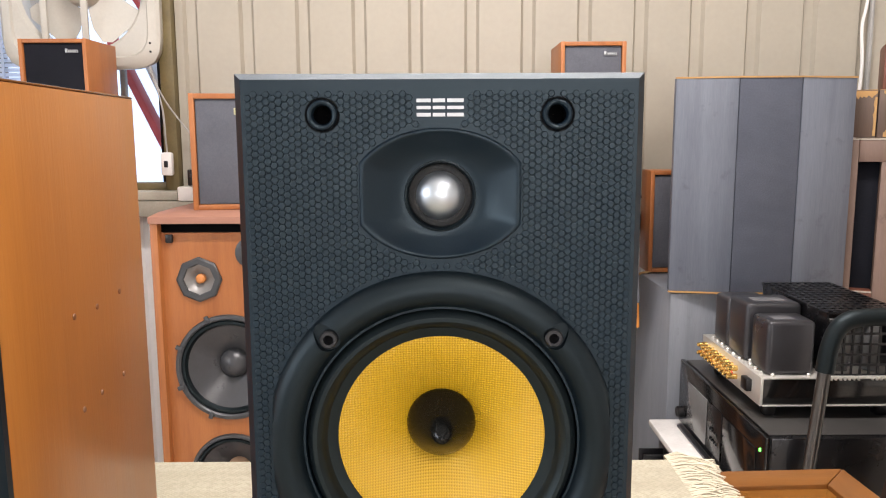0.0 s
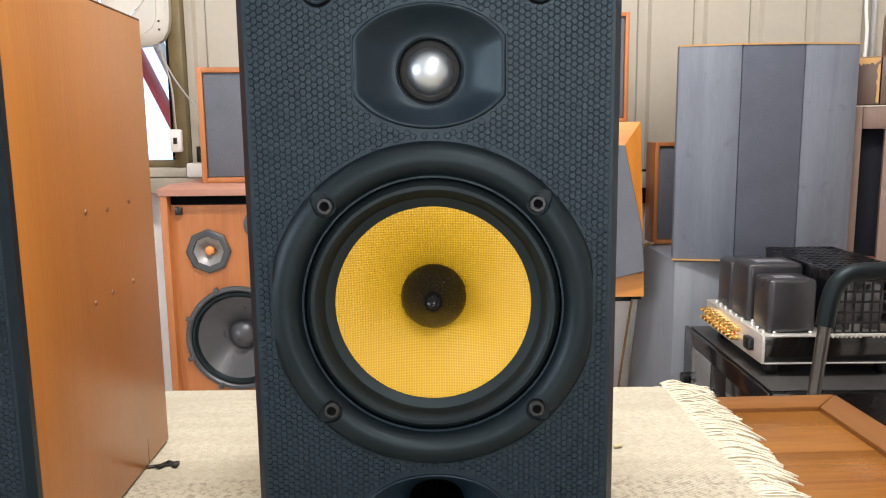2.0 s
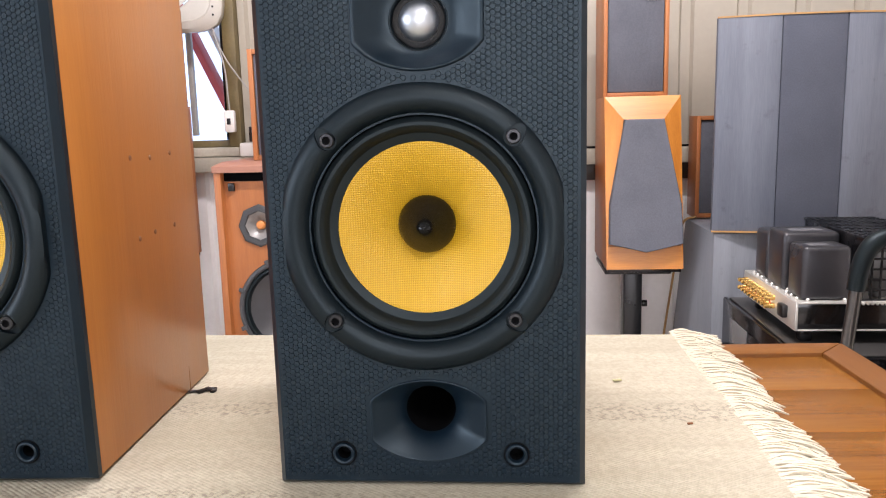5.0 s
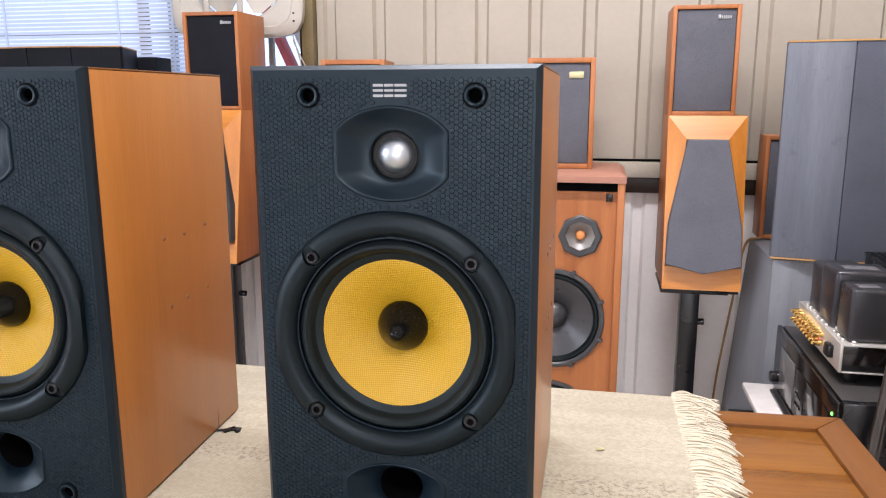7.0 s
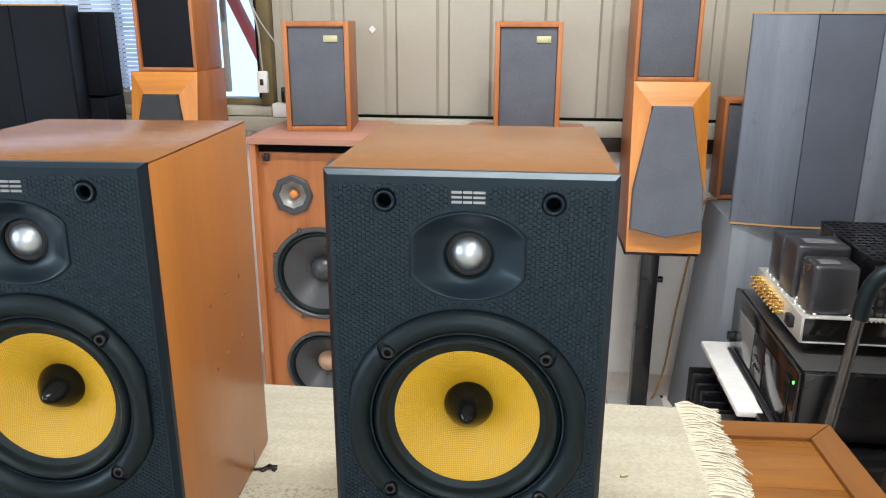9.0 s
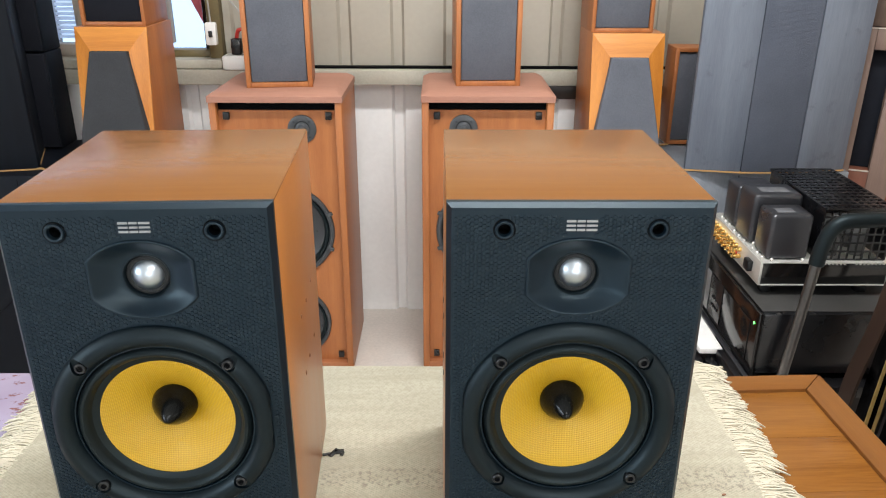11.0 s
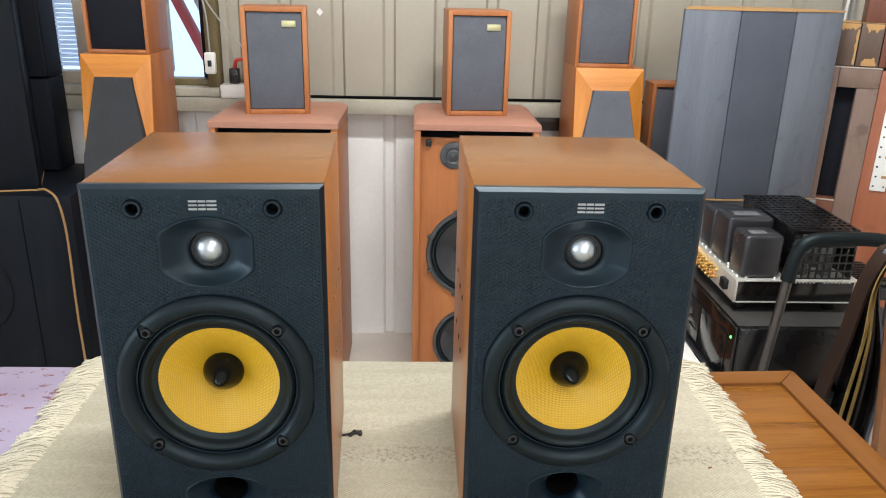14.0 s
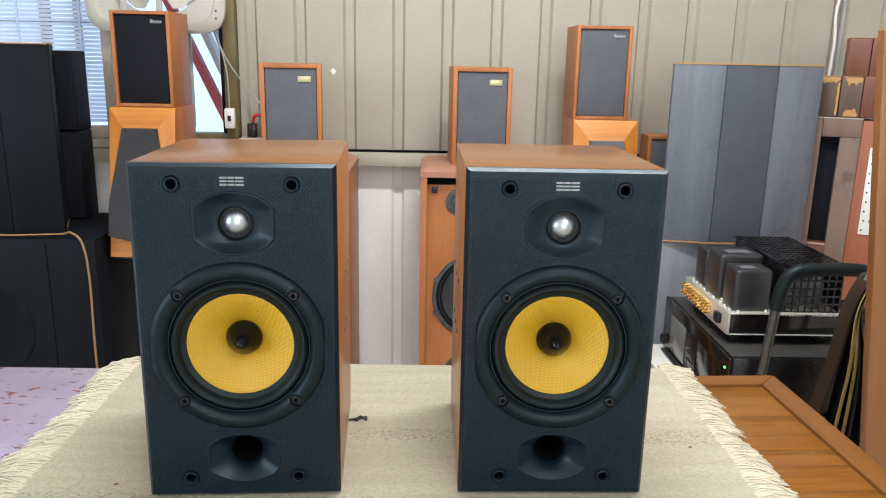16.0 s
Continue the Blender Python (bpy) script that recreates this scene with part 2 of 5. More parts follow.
# Grey grille cloth darkened: the left speaker's backlit shade is in the colour.
GRILLE_SHADED = cloth("grille_cloth_shaded", (0.045, 0.046, 0.050), 0.0022)
PEWTER = plain("pewter_enamel", (0.060, 0.060, 0.066), 0.30, 0.6, vary=0.12, grain=300, relief=0.0001)
CHROME = plain("brushed_steel", (0.66, 0.64, 0.59), 0.34, 0.55, vary=0.08, grain=400, relief=0.0001)
TUBESTEEL = plain("grey_steel_tube", (0.14, 0.135, 0.13), 0.30, 0.9, vary=0.2)
TINLABEL = plain("worn_tin_label", (0.20, 0.20, 0.21), 0.4, 0.4, vary=0.3, scale=60, relief=0)
GOLD = plain("gold_plate", (0.85, 0.55, 0.18), 0.22, 1.0, vary=0.05, relief=0)
REDCAP = plain("red_plastic", (0.55, 0.04, 0.03), 0.4, vary=0.1)
CONE = plain("black_paper_cone", (0.046, 0.047, 0.051), 0.30, vary=0.15, scale=30, grain=200)
CAST = plain("cast_frame_grey", (0.060, 0.063, 0.067), 0.4, 0.3, vary=0.2)
BEIGECAP = plain("beige_felt_cap", (0.42, 0.26, 0.16), 0.8, vary=0.1)
HORNPLUG = plain("orange_horn_plug", (0.60, 0.22, 0.06), 0.5, vary=0.1)
HORNGREY = plain("grey_horn_throat", (0.24, 0.23, 0.22), 0.4, 0.3, vary=0.15)
TABLEWOOD = wood("honey_table_planks", (0.125, 0.044, 0.008), (0.26, 0.106, 0.020), "x", 0.22, 34)
TABLERIM = wood("red_brown_table_rim", (0.112, 0.039, 0.0078), (0.195, 0.076, 0.0165), "y", 0.27, 24, spec=0.3)
TABLERIM_X = wood("red_brown_table_rim_across", (0.112, 0.039, 0.0078), (0.195, 0.076, 0.0165), "x", 0.27, 24, spec=0.3)
TABLEWOOD_Z = wood("honey_wood_upright", (0.18, 0.068, 0.017), (0.28, 0.115, 0.03), "z", 0.36, 14)
BLACKWALNUT = wood("dark_walnut_band", (0.020, 0.012, 0.009), (0.045, 0.026, 0.018), "z", 0.35, 20)
BROWNBOX_O = wood("orange_brown_veneer", (0.24, 0.07, 0.032), (0.36, 0.125, 0.06), "z", 0.45, 20, wear=0.3)
PAINT = painted_table("mauve_worn_paint")
RUG = rug_weave("cream_woven_cotton")
FRINGE = plain("cream_cotton_yarn", (0.52, 0.475, 0.37), 0.95, vary=0.15, scale=40, grain=500, relief=0.0006, spec=0.1)
DARKBOX = wood("weathered_dark_veneer", (0.075, 0.045, 0.032), (0.13, 0.085, 0.062), "z", 0.5, 20, wear=0.5)
BROWNBOX = wood("red_brown_veneer", (0.11, 0.036, 0.021), (0.19, 0.07, 0.04), "z", 0.45, 20, wear=0.5)
GREYBROWN = wood("faded_brown_veneer", (0.13, 0.082, 0.062), (0.225, 0.145, 0.112), "z", 0.5, 20, wear=0.6)
RAWPLY = plain("bare_yellow_board", (0.42, 0.235, 0.085), 0.7, vary=0.15)
STRAPGOLD = plain("worn_gold_trim", (0.34, 0.23, 0.075), 0.5, vary=0.3, scale=20)
TAN = plain("tan_cable", (0.30, 0.17, 0.06), 0.6, vary=0.1)
GREYPIPE = plain("grey_conduit", (0.36, 0.35, 0.33), 0.5)
REDPAINT = plain("red_pole_paint", (0.60, 0.10, 0.10), 0.5, vary=0.15)
GREENLED = glowing("green_lamp", (0.1, 1.0, 0.1), 4.0)
DAYLIGHT = glowing("daylight_backdrop", (0.60, 0.77, 1.0), 1.15)
SLAT, _n, _l, _b = nodes_of("white_blind_slat")
_b.inputs["Base Color"].default_value = (0.82, 0.86, 0.92, 1)
_t = _n.new("ShaderNodeBsdfTranslucent")
_t.inputs[0].default_value = (0.85, 0.90, 0.98, 1)
_mix = _n.new("ShaderNodeMixShader")
_mix.inputs[0].default_value = 0.65
_l.new(_b.outputs[0], _mix.inputs[1])
_l.new(_t.outputs[0], _mix.inputs[2])
_l.new(_mix.outputs[0], _n["Material Output"].inputs[0])
PALEGOLD = plain("pale_gold_badge", (0.50, 0.47, 0.27), 0.35, 0.5, vary=0.08, relief=0)

# ---- builders ----


def thing(name, m, label, category, group="", kind=""):
    ob = new(name)
    ob.empty_display_size = 0.05
    ob.matrix_world = m
    return tagged(ob, label, category, group, kind)


def finish(bm, angle=32):
    bmesh.ops.recalc_face_normals(bm, faces=bm.faces)
    lim = radians(angle)
    for f in bm.faces:
        f.smooth = True
    for e in bm.edges:
        if len(e.link_faces) != 2 or e.calc_face_angle(0) > lim:
            e.smooth = False


def part(name, bm, material, parent=None, label="", m=None, recalc=True):
    """Links a bmesh as one mesh object under a thing or a part."""
    if recalc:
        finish(bm)
    me = bpy.data.meshes.new(name)
    bm.to_mesh(me)
    bm.free()
    me.materials.append(material)
    ob = new(name, me)
    if parent is not None:
        ob.parent = parent
    if m is not None:
        ob.matrix_basis = m
    return tagged(ob, label)


def box_bm(x0, x1, y0, y1, z0, z1, bevel=0.0, seg=2):
    bm = bmesh.new()
    bmesh.ops.create_cube(bm, size=1, matrix=Matrix.LocRotScale(((x0 + x1) / 2, (y0 + y1) / 2, (z0 + z1) / 2), None, (x1 - x0, y1 - y0, z1 - z0)))
    if bevel:
        bmesh.ops.bevel(bm, geom=bm.edges[:], offset=bevel, segments=seg, affect="EDGES", profile=0.5)
    return bm


def block(name, parent, material, dims, bevel=0.002, label="", seg=2):
    return part(name, box_bm(*dims, bevel, seg), material, parent, label)


def loft(bm, rings, cap_first=False, cap_last=False):
    """Skins a row of closed rings that have the same number of points."""
    vs = [[bm.verts.new(p) for p in r] for r in rings]
    n = len(vs[0])
    for a, b in zip(vs, vs[1:]):
        for i in range(n):
            bm.faces.new((a[i], a[(i + 1) % n], b[(i + 1) % n], b[i]))
    if cap_first:
        bm.faces.new(vs[0])
    if cap_last:
        bm.faces.new(vs[-1])
    return vs


def ring(r, y, cx=0.0, cz=0.0, n=64, clip=None):
    pts = []
    for i in range(n):
        a = 2 * math.pi * i / n
        x, z = r * math.cos(a), r * math.sin(a)
        if clip:
            x = max(-clip, min(clip, x))
        pts.append((cx + x, y, cz + z))
    return pts


def turned(profile, cx=0.0, cz=0.0, n=64, clip=None, cap=False):
    """A body turned about an axis along y; profile: (radius, y)."""
    bm = bmesh.new()
    loft(bm, [ring(r, y, cx, cz, n, clip) for r, y in profile], cap_last=cap)
    return bm


def lens(a, b, flat, y, cx, cz, n=64):
    """An ellipse with its two ends cut straight."""
    pts = []
    for i in range(n):
        t = 2 * math.pi * i / n
        x, z = a * math.cos(t), b * math.sin(t)
        if abs(x) > flat:
            z = math.copysign(min(abs(z), b), z)
            x = math.copysign(flat, x)
        pts.append((cx + x, y, cz + z))
    return pts


def tube_bm(points, r, n=8):
    """A round cable or pipe along a row of points."""
    bm = bmesh.new()
    pts = [Vector(p) for p in points]
    rings = []
    side = None
    for i, p in enumerate(pts):
        d = (pts[min(i + 1, len(pts) - 1)] - pts[max(i - 1, 0)]).normalized()
        if side is None:
            side = d.orthogonal().normalized()
        side = (side - d * side.dot(d)).normalized()
        up = d.cross(side)
        rings.append([p + r * (math.cos(2 * math.pi * k / n) * side + math.sin(2 * math.pi * k / n) * up) for k in range(n)])
    loft(bm, rings, True, True)
    return bm


def curve_points(ctrl, steps=8):
    """Points of a smooth curve through the given ones."""
    c = [Vector(p) for p in ctrl]
    c = [2 * c[0] - c[1]] + c + [2 * c[-1] - c[-2]]
    out = []
    for i in range(1, len(c) - 2):
        for k in range(steps):
            t = k / steps
            out.append(0.5 * (2 * c[i] + (c[i + 1] - c[i - 1]) * t + (2 * c[i - 1] - 5 * c[i] + 4 * c[i + 1] - c[i + 2]) * t * t
                              + (3 * c[i] - c[i - 1] - 3 * c[i + 1] + c[i + 2]) * t ** 3))
    out.append(c[-2])
    return out


def prism(outline, y0, y1):
    """A flat outline in x and z, given a thickness along y."""
    bm = bmesh.new()
    loft(bm, [[(x, y0, z) for x, z in outline], [(x, y1, z) for x, z in outline]], True, True)
    return bm

# ---- the shed ----
WALL_Y = 2.42


def ribbed_sheet(name, x0, x1, z0, z1, material, y=WALL_Y, pitch=0.1732, start=-0.2545, rib=0.046, depth=0.014):
    """Sheet metal with shallow grooves; solid behind, so that it has a thickness."""
    xs = []
    k = math.floor((x0 - start) / pitch) - 1
    line = []
    while start + k * pitch < x1 + pitch:
        c = start + k * pitch
        for dx, dy in ((-rib / 2, 0), (-rib / 2 + 0.009, depth), (rib / 2 - 0.009, depth), (rib / 2, 0)):
            line.append((c + dx, dy))
        k += 1
    line = [(x0, 0)] + [p for p in line if x0 < p[0] < x1] + [(x1, 0)]
    outline = [(x, y + d) for x, d in line] + [(x1, y + 0.10), (x0, y + 0.10)]
    bm = bmesh.new()
    loft(bm, [[(x, yy, z0) for x, yy in outline], [(x, yy, z1) for x, yy in outline]], True, True)
    return part(name, bm, material)


def structure(ob, label, category):
    return tagged(ob, label, category, kind="structure")


structure(ribbed_sheet("wall_north", -0.820, 3.3, 0.879, 3.0, CREAM), "cream ribbed sheet metal wall of a shed", "wall")
structure(ribbed_sheet("wall_north_low", -0.820, 3.3, 0, 0.877, WHITEWALL), "white ribbed sheet metal wall below the rail, lightened as if lit", "wall")
# Solid black strip draws the shade in the gap above the rail.
structure(block("trim_gap", None, DEEP_BLACK, (-0.79, 3.3, 2.385, 2.417, 0.9015, 0.907), 0), "black strip painted for the shadow gap between wall rail and metal sheet", "rail")
structure(ribbed_sheet("wall_north_below_window", -3.3, -0.822, 0, 0.917, WHITEWALL), "white ribbed sheet metal wall below the window, lightened as if lit", "wall")
structure(ribbed_sheet("wall_north_above_window", -3.3, -0.822, 1.987, 3.0, CREAM), "cream ribbed sheet metal wall above the window", "wall")
structure(block("floor", None, CONCRETE, (-3.3, 3.3, -3.5, 2.50, -0.12, 0.0), 0), "pale dusty concrete floor", "floor")
structure(block("ceiling", None, PLASTER, (-3.3, 3.3, -3.5, 2.52, 3.0, 3.1), 0), "plain pale shed ceiling", "ceiling")
for _x0, _x1, _z0, _z1, _n in ((-3.3, 3.3, 0, 0.90, "wall_south_low"), (-3.3, 3.3, 2.30, 3.0, "wall_south_high"), (-3.3, -0.75, 0.902, 2.298, "wall_south_pier_a"), (1.65, 3.3, 0.902, 2.298, "wall_south_pier_b")):
    structure(block(_n, None, PLASTER, (_x0, _x1, -3.62, -3.503, _z0, _z1), 0), "plain pale shed wall round an added unseen window", "wall")
# Unseen opening and frame, added to house the lamp behind the camera.
back_win = thing("added_window", pose(0.45, -3.54, 1.60), "wide unseen window added to light the fronts and the low wall", "window", kind="structure")
for _x0, _x1, _z0, _z1 in ((-1.197, -1.157, -0.697, 0.697), (1.157, 1.197, -0.697, 0.697), (-1.155, 1.155, -0.697, -0.657), (-1.155, 1.155, 0.657, 0.697), (-0.02, 0.02, -0.655, 0.655)):
    block("window_frame", back_win, FRAMEPAINT, (_x0, _x1, 0.0, 0.03, _z0, _z1), 0.003)
for _y0, _y1, _z0, _z1, _n in ((-3.5, 2.52, 0, 0.95, "wall_west_low"), (-3.5, 2.52, 2.35, 3.0, "wall_west_high"), (-3.5, -2.45, 0.952, 2.348, "wall_west_pier_a"), (-0.45, 2.52, 0.952, 2.348, "wall_west_pier_b")):
    structure(block(_n, None, PLASTER, (-3.42, -3.303, _y0, _y1, _z0, _z1), 0), "plain pale shed wall round a side window", "wall")
side_win = thing("window_2", pose(-3.34, -1.45, 1.65), "plain side window of the shed with a beige frame", "window", kind="structure")
for _y0, _y1, _z0, _z1 in ((-0.997, -0.957, -0.697, 0.697), (0.957, 0.997, -0.697, 0.697), (-0.955, 0.955, -0.697, -0.657), (-0.955, 0.955, 0.657, 0.697), (-0.02, 0.02, -0.655, 0.655)):
    block("window_frame", side_win, FRAMEPAINT, (0.0, 0.03, _y0, _y1, _z0, _z1), 0.003)
structure(block("wall_east", None, PLASTER, (3.303, 3.4, -3.5, 2.52, 0, 3.0), 0), "plain pale shed wall", "wall")
structure(block("trim", None, RAILMAT, (-3.3, 3.3, 2.350, 2.418, 0.853, 0.901), 0.004), "grey beige horizontal wall rail with worn paint", "rail")
# Dark strip stands in for the shadow that the rail casts below it.
structure(block("trim_shadow", None, BLACKWALNUT, (0.12, 1.10, 2.396, 2.418, 0.800, 0.852), 0.003), "dark strip painted for the shadow under the wall rail", "rail")
structure(block("conduit", None, GREYPIPE, (1.304, 1.318, 2.395, 2.416, 0.909, 2.9), 0.008), "grey upright cable conduit on the metal wall", "conduit")

tagged(part("cable", tube_bm(curve_points([(1.296, 2.403, 2.6), (1.288, 2.403, 2.0), (1.295, 2.400, 1.55), (1.282, 2.400, 1.42), (1.291, 2.402, 1.30), (1.284, 2.403, 1.12), (1.287, 2.404, 0.92)]), 0.005), WHITE),
       "loose white cable running down beside the conduit", "cable")

for _x, _y, _p in LAMPS:
    lamp = thing("ceiling_light", pose(_x, _y, 2.82), "white fluorescent ceiling light with a long glowing diffuser", "ceiling light", "ceiling lights")
    block("frame", lamp, WHITE, (-0.63, 0.63, -0.09, 0.09, 0.02, 0.18), 0.006)

# window with its frame, blind and fan
win = thing("window_1", pose(0, WALL_Y, -0.013), "beige framed window with a white blind and daylight behind", "window", kind="structure")
block("window_sill", win, RAILMAT, (-2.6, -0.822, -0.06, 0.09, 0.916, 0.945), 0.004)
block("post", win, OLIVE, (-0.866, -0.8225, -0.03, 0.08, 0.945, 2.0), 0.004, "olive brown painted post")
block("post", win, FRAMEPAINT, (-1.298, -1.262, -0.01, 0.07, 0.945, 2.0), 0.004)
block("mullion", win, GREYPIPE, (-1.556, -1.524, 0.098, 0.130, 0.945, 2.0), 0.004)
block("mullion", win, GREYPIPE, (-1.434, -1.414, 0.098, 0.130, 0.945, 2.0), 0.004)
block("transom", win, GREYPIPE, (-2.55, -1.299, 0.131, 0.150, 1.344, 1.360), 0.003)
block("post", win, FRAMEPAINT, (-2.6, -2.55, 0.0, 0.07, 0.945, 2.0), 0.004)
block("rail", win, OLIVE, (-1.261, -0.867, 0.0, 0.06, 0.945, 0.968), 0.003)
block("inner_frame", win, BLACKMETAL, (-0.892, -0.867, 0.02, 0.06, 0.9685, 1.40), 0.003, "dark inner frame")
block("rail", win, FRAMEPAINT, (-2.55, -1.299, 0.0, 0.06, 0.945, 0.985), 0.003)
block("bar", win, GREYPIPE, (-1.016, -0.998, 0.035, 0.055, 0.985, 1.33), 0.003)
for i in range(66):
    z = 1.0 + i * 0.0148
    part("slat", box_bm(-2.54, -1.305, -0.006, 0.006, -0.0006, 0.0006), SLAT, win, m=pose(0, 0.082, z, 72))
for x in (-1.40, -1.62, -2.10):
    block("cord", win, SLAT, (x - 0.004, x + 0.004, 0.070, 0.074, 0.99, 1.98), 0)
sky_card = block("backdrop", None, DAYLIGHT, (-4.2, 0.6, 3.9, 3.95, -0.5, 3.4), 0)
structure(sky_card, "pale blue daylight seen through the window", "sky")


def striped_pole(a, b, r, material, label):
    d = Vector(b) - Vector(a)
    bm = box_bm(-r, r, -r * 0.4, r * 0.4, 0, d.length, r * 0.15)
    q = d.to_track_quat("Z", "Y").to_matrix().to_4x4()
    ob = part("pole", bm, material, None, m=Matrix.Translation(a) @ q)
    return tagged(ob, label, "pole", "poles outside the window")


striped_pole((-0.55, 2.90, 0.0), (-1.30, 2.92, 1.62), 0.035, REDPAINT, "red painted pole leaning outside the window")
striped_pole((-0.505, 2.96, 0.0), (-1.22, 2.98, 1.62), 0.035, WHITE, "white painted pole leaning outside the window")
striped_pole((-0.08, 2.80, 0.0), (-1.10, 2.82, 1.60), 0.022, REDPAINT, "red painted pole leaning outside the window")
striped_pole((-0.62, 3.05, 0.0), (-1.16, 3.07, 1.62), 0.030, GREYPIPE, "grey painted pole leaning outside the window")
structure(block("ground", None, CONCRETE, (-4.2, 0.6, 2.53, 3.9, -0.1, -0.001), 0), "pale ground outside the window", "ground")


def exhaust_fan():
    """Square window fan: rounded ivory frame with a round mouth, hub, blades and motor arms."""
    fan = thing("exhaust_fan", pose(-1.082, WALL_Y - 0.07, 1.538), "old ivory square exhaust fan mounted in the window", "fan")
    n = 64
    def square(h, y, c=0.05):
        pts = []
        for i in range(n):
            a = 2 * math.pi * i / n
            x, z = math.cos(a), math.sin(a)
            p = 7.0
            s = h / ((abs(x) ** p + abs(z) ** p) ** (1 / p))
            pts.append((x * s, y, z * s))
        return pts
    bm = bmesh.new()
    loft(bm, [square(0.225, 0.07), square(0.238, 0.03), square(0.238, 0.008), square(0.228, 0.0), square(0.205, -0.002), square(0.200, 0.006),
              ring(0.192, 0.010, n=n), ring(0.182, 0.022, n=n), ring(0.180, 0.07, n=n), square(0.225, 0.07)])
    part("housing", bm, IVORY, fan, "ivory square housing with rounded corners")
    part("motor", turned([(0.0005, -0.01), (0.030, -0.008), (0.045, 0.005), (0.052, 0.03), (0.052, 0.068)], n=32), FRAMEPAINT, fan)
    for k in range(4):
        a = math.radians(45 + 90 * k)
        bm = bmesh.new()
        pts = []
        for r, w in ((0.05, 0.03), (0.10, 0.06), (0.15, 0.07), (0.170, 0.05)):
            pts.append((r, w))
        outline = [(r, -w) for r, w in pts] + [(r, w) for r, w in reversed(pts)]
        top = [bm.verts.new((r * math.cos(a) - w * math.sin(a), 0.045 + 0.35 * w, r * math.sin(a) + w * math.cos(a))) for r, w in outline]
        bm.faces.new(top)
        g = bmesh.ops.extrude_face_region(bm, geom=bm.faces[:])
        bmesh.ops.translate(bm, verts=[v for v in g["geom"] if isinstance(v, bmesh.types.BMVert)], vec=(0, 0.003, 0))
        part("blade", bm, IVORY, fan)
    for x in (-0.10, 0.02):
        block("arm", fan, IVORY, (x - 0.010, x + 0.010, -0.012, 0.0, -0.20, 0.20), 0.003)
    for z in (-0.19, -0.165):
        block("screw", fan, BLACKMETAL, (0.205, 0.211, -0.004, 0.002, z, z + 0.006), 0.001)
    return fan


exhaust_fan()
cable = tagged(part("cable", tube_bm(curve_points([(-0.874, 2.335, 1.308), (-0.846, 2.34, 1.188), (-0.842, 2.345, 1.088), (-0.842, 2.35, 1.050)]), 0.0028), GREYPIPE),
               "white flex hanging from the fan to an inline switch", "cable")
sw = thing("inline_switch", pose(-0.841, 2.345, 1.016), "white inline cable switch hanging beside the window", "switch")
block("body", sw, WHITE, (-0.018, 0.018, -0.012, 0.010, -0.035, 0.035), 0.006)
block("rocker", sw, STEEL, (-0.006, 0.006, -0.015, -0.010, -0.010, 0.010), 0.001)
tagged(part("cable", tube_bm(curve_points([(-0.874, 2.34, 1.288), (-0.84, 2.35, 1.208), (-0.79, 2.37, 1.128), (-0.735, 2.38, 1.058), (-0.69, 2.39, 0.998)]), 0.0028), GREYPIPE),
       "white cable running from the fan along the wall", "cable")
sock = thing("power_socket", pose(-0.765, 2.375, 0.9465), "white power socket block with a black plug on the wall rail", "socket")
block("body", sock, WHITE, (-0.052, 0.052, -0.03, 0.035, -0.045, 0.0), 0.006)
block("plug", sock, BLACKMETAL, (-0.022, 0.010, -0.018, 0.012, 0.002, 0.052), 0.004, "black plug")
part("lead", tube_bm(curve_points([(-0.006, 0, 0.05), (0.005, -0.005, 0.078), (0.035, -0.005, 0.075), (0.052, 0, 0.04), (0.06, 0.0, 0.0)]), 0.006), REDCAP, sock, "red lead")
tag = tagged(part("paper_tag", prism([(-0.012, 0), (0, -0.013), (0.012, 0), (0, 0.013)], -0.001, 0.001), WHITE, m=pose(-0.486, WALL_Y - 0.003, 1.182)),
             "small white diamond sticker on the metal wall", "sticker")

# ---- the tables and the rug ----
TOP = 0.745


def wooden_table():
    t = thing("wooden_table", pose(0.419, 0.760, 0, 0, 0, 2.5), "honey brown wooden table with a raised darker rim", "table")
    w, d, r = 0.60, 0.86, 0.036
    for k in range(8):
        y1 = -r - k * (d - 2 * r) / 8
        y0 = -r - (k + 1) * (d - 2 * r) / 8
        block("plank", t, TABLEWOOD, (-w + r, -r, y0 + 0.00015, y1 - 0.00015, TOP - 0.024, TOP - 0.003), 0.0004)
    def rail(pts, mat):
        bm = bmesh.new()
        low, high = TOP - 0.030, TOP + 0.002
        cx, cy = sum(p[0] for p in pts) / 4, sum(p[1] for p in pts) / 4
        loft(bm, [[(x, y, low) for x, y in pts], [(x, y, high) for x, y in pts]], True, True)
        bmesh.ops.bevel(bm, geom=bm.edges[:], offset=0.0025, segments=2, affect="EDGES", profile=0.5)
        part("rim", bm, mat, t)
    rail([(0, 0), (-r, -r), (-r, -d + r), (0, -d)], TABLERIM)
    rail([(0, 0), (-w, 0), (-w + r, -r), (-r, -r)], TABLERIM_X)
    rail([(-w, 0), (-w, -d), (-w + r, -d + r), (-w + r, -r)], TABLERIM)
    rail([(-w, -d), (0, -d), (-r, -d + r), (-w + r, -d + r)], TABLERIM_X)
    for x in (-w + 0.01, -0.06):
        for y in (-d + 0.01, -0.06):
            block("leg", t, TABLERIM, (x, x + 0.05, y, y + 0.05, 0, TOP - 0.031), 0.004)
    return t


wooden_table()
pt = thing("painted_table", pose(-0.215, 0.762, 0), "low table with worn mauve paint over brown wood", "table")
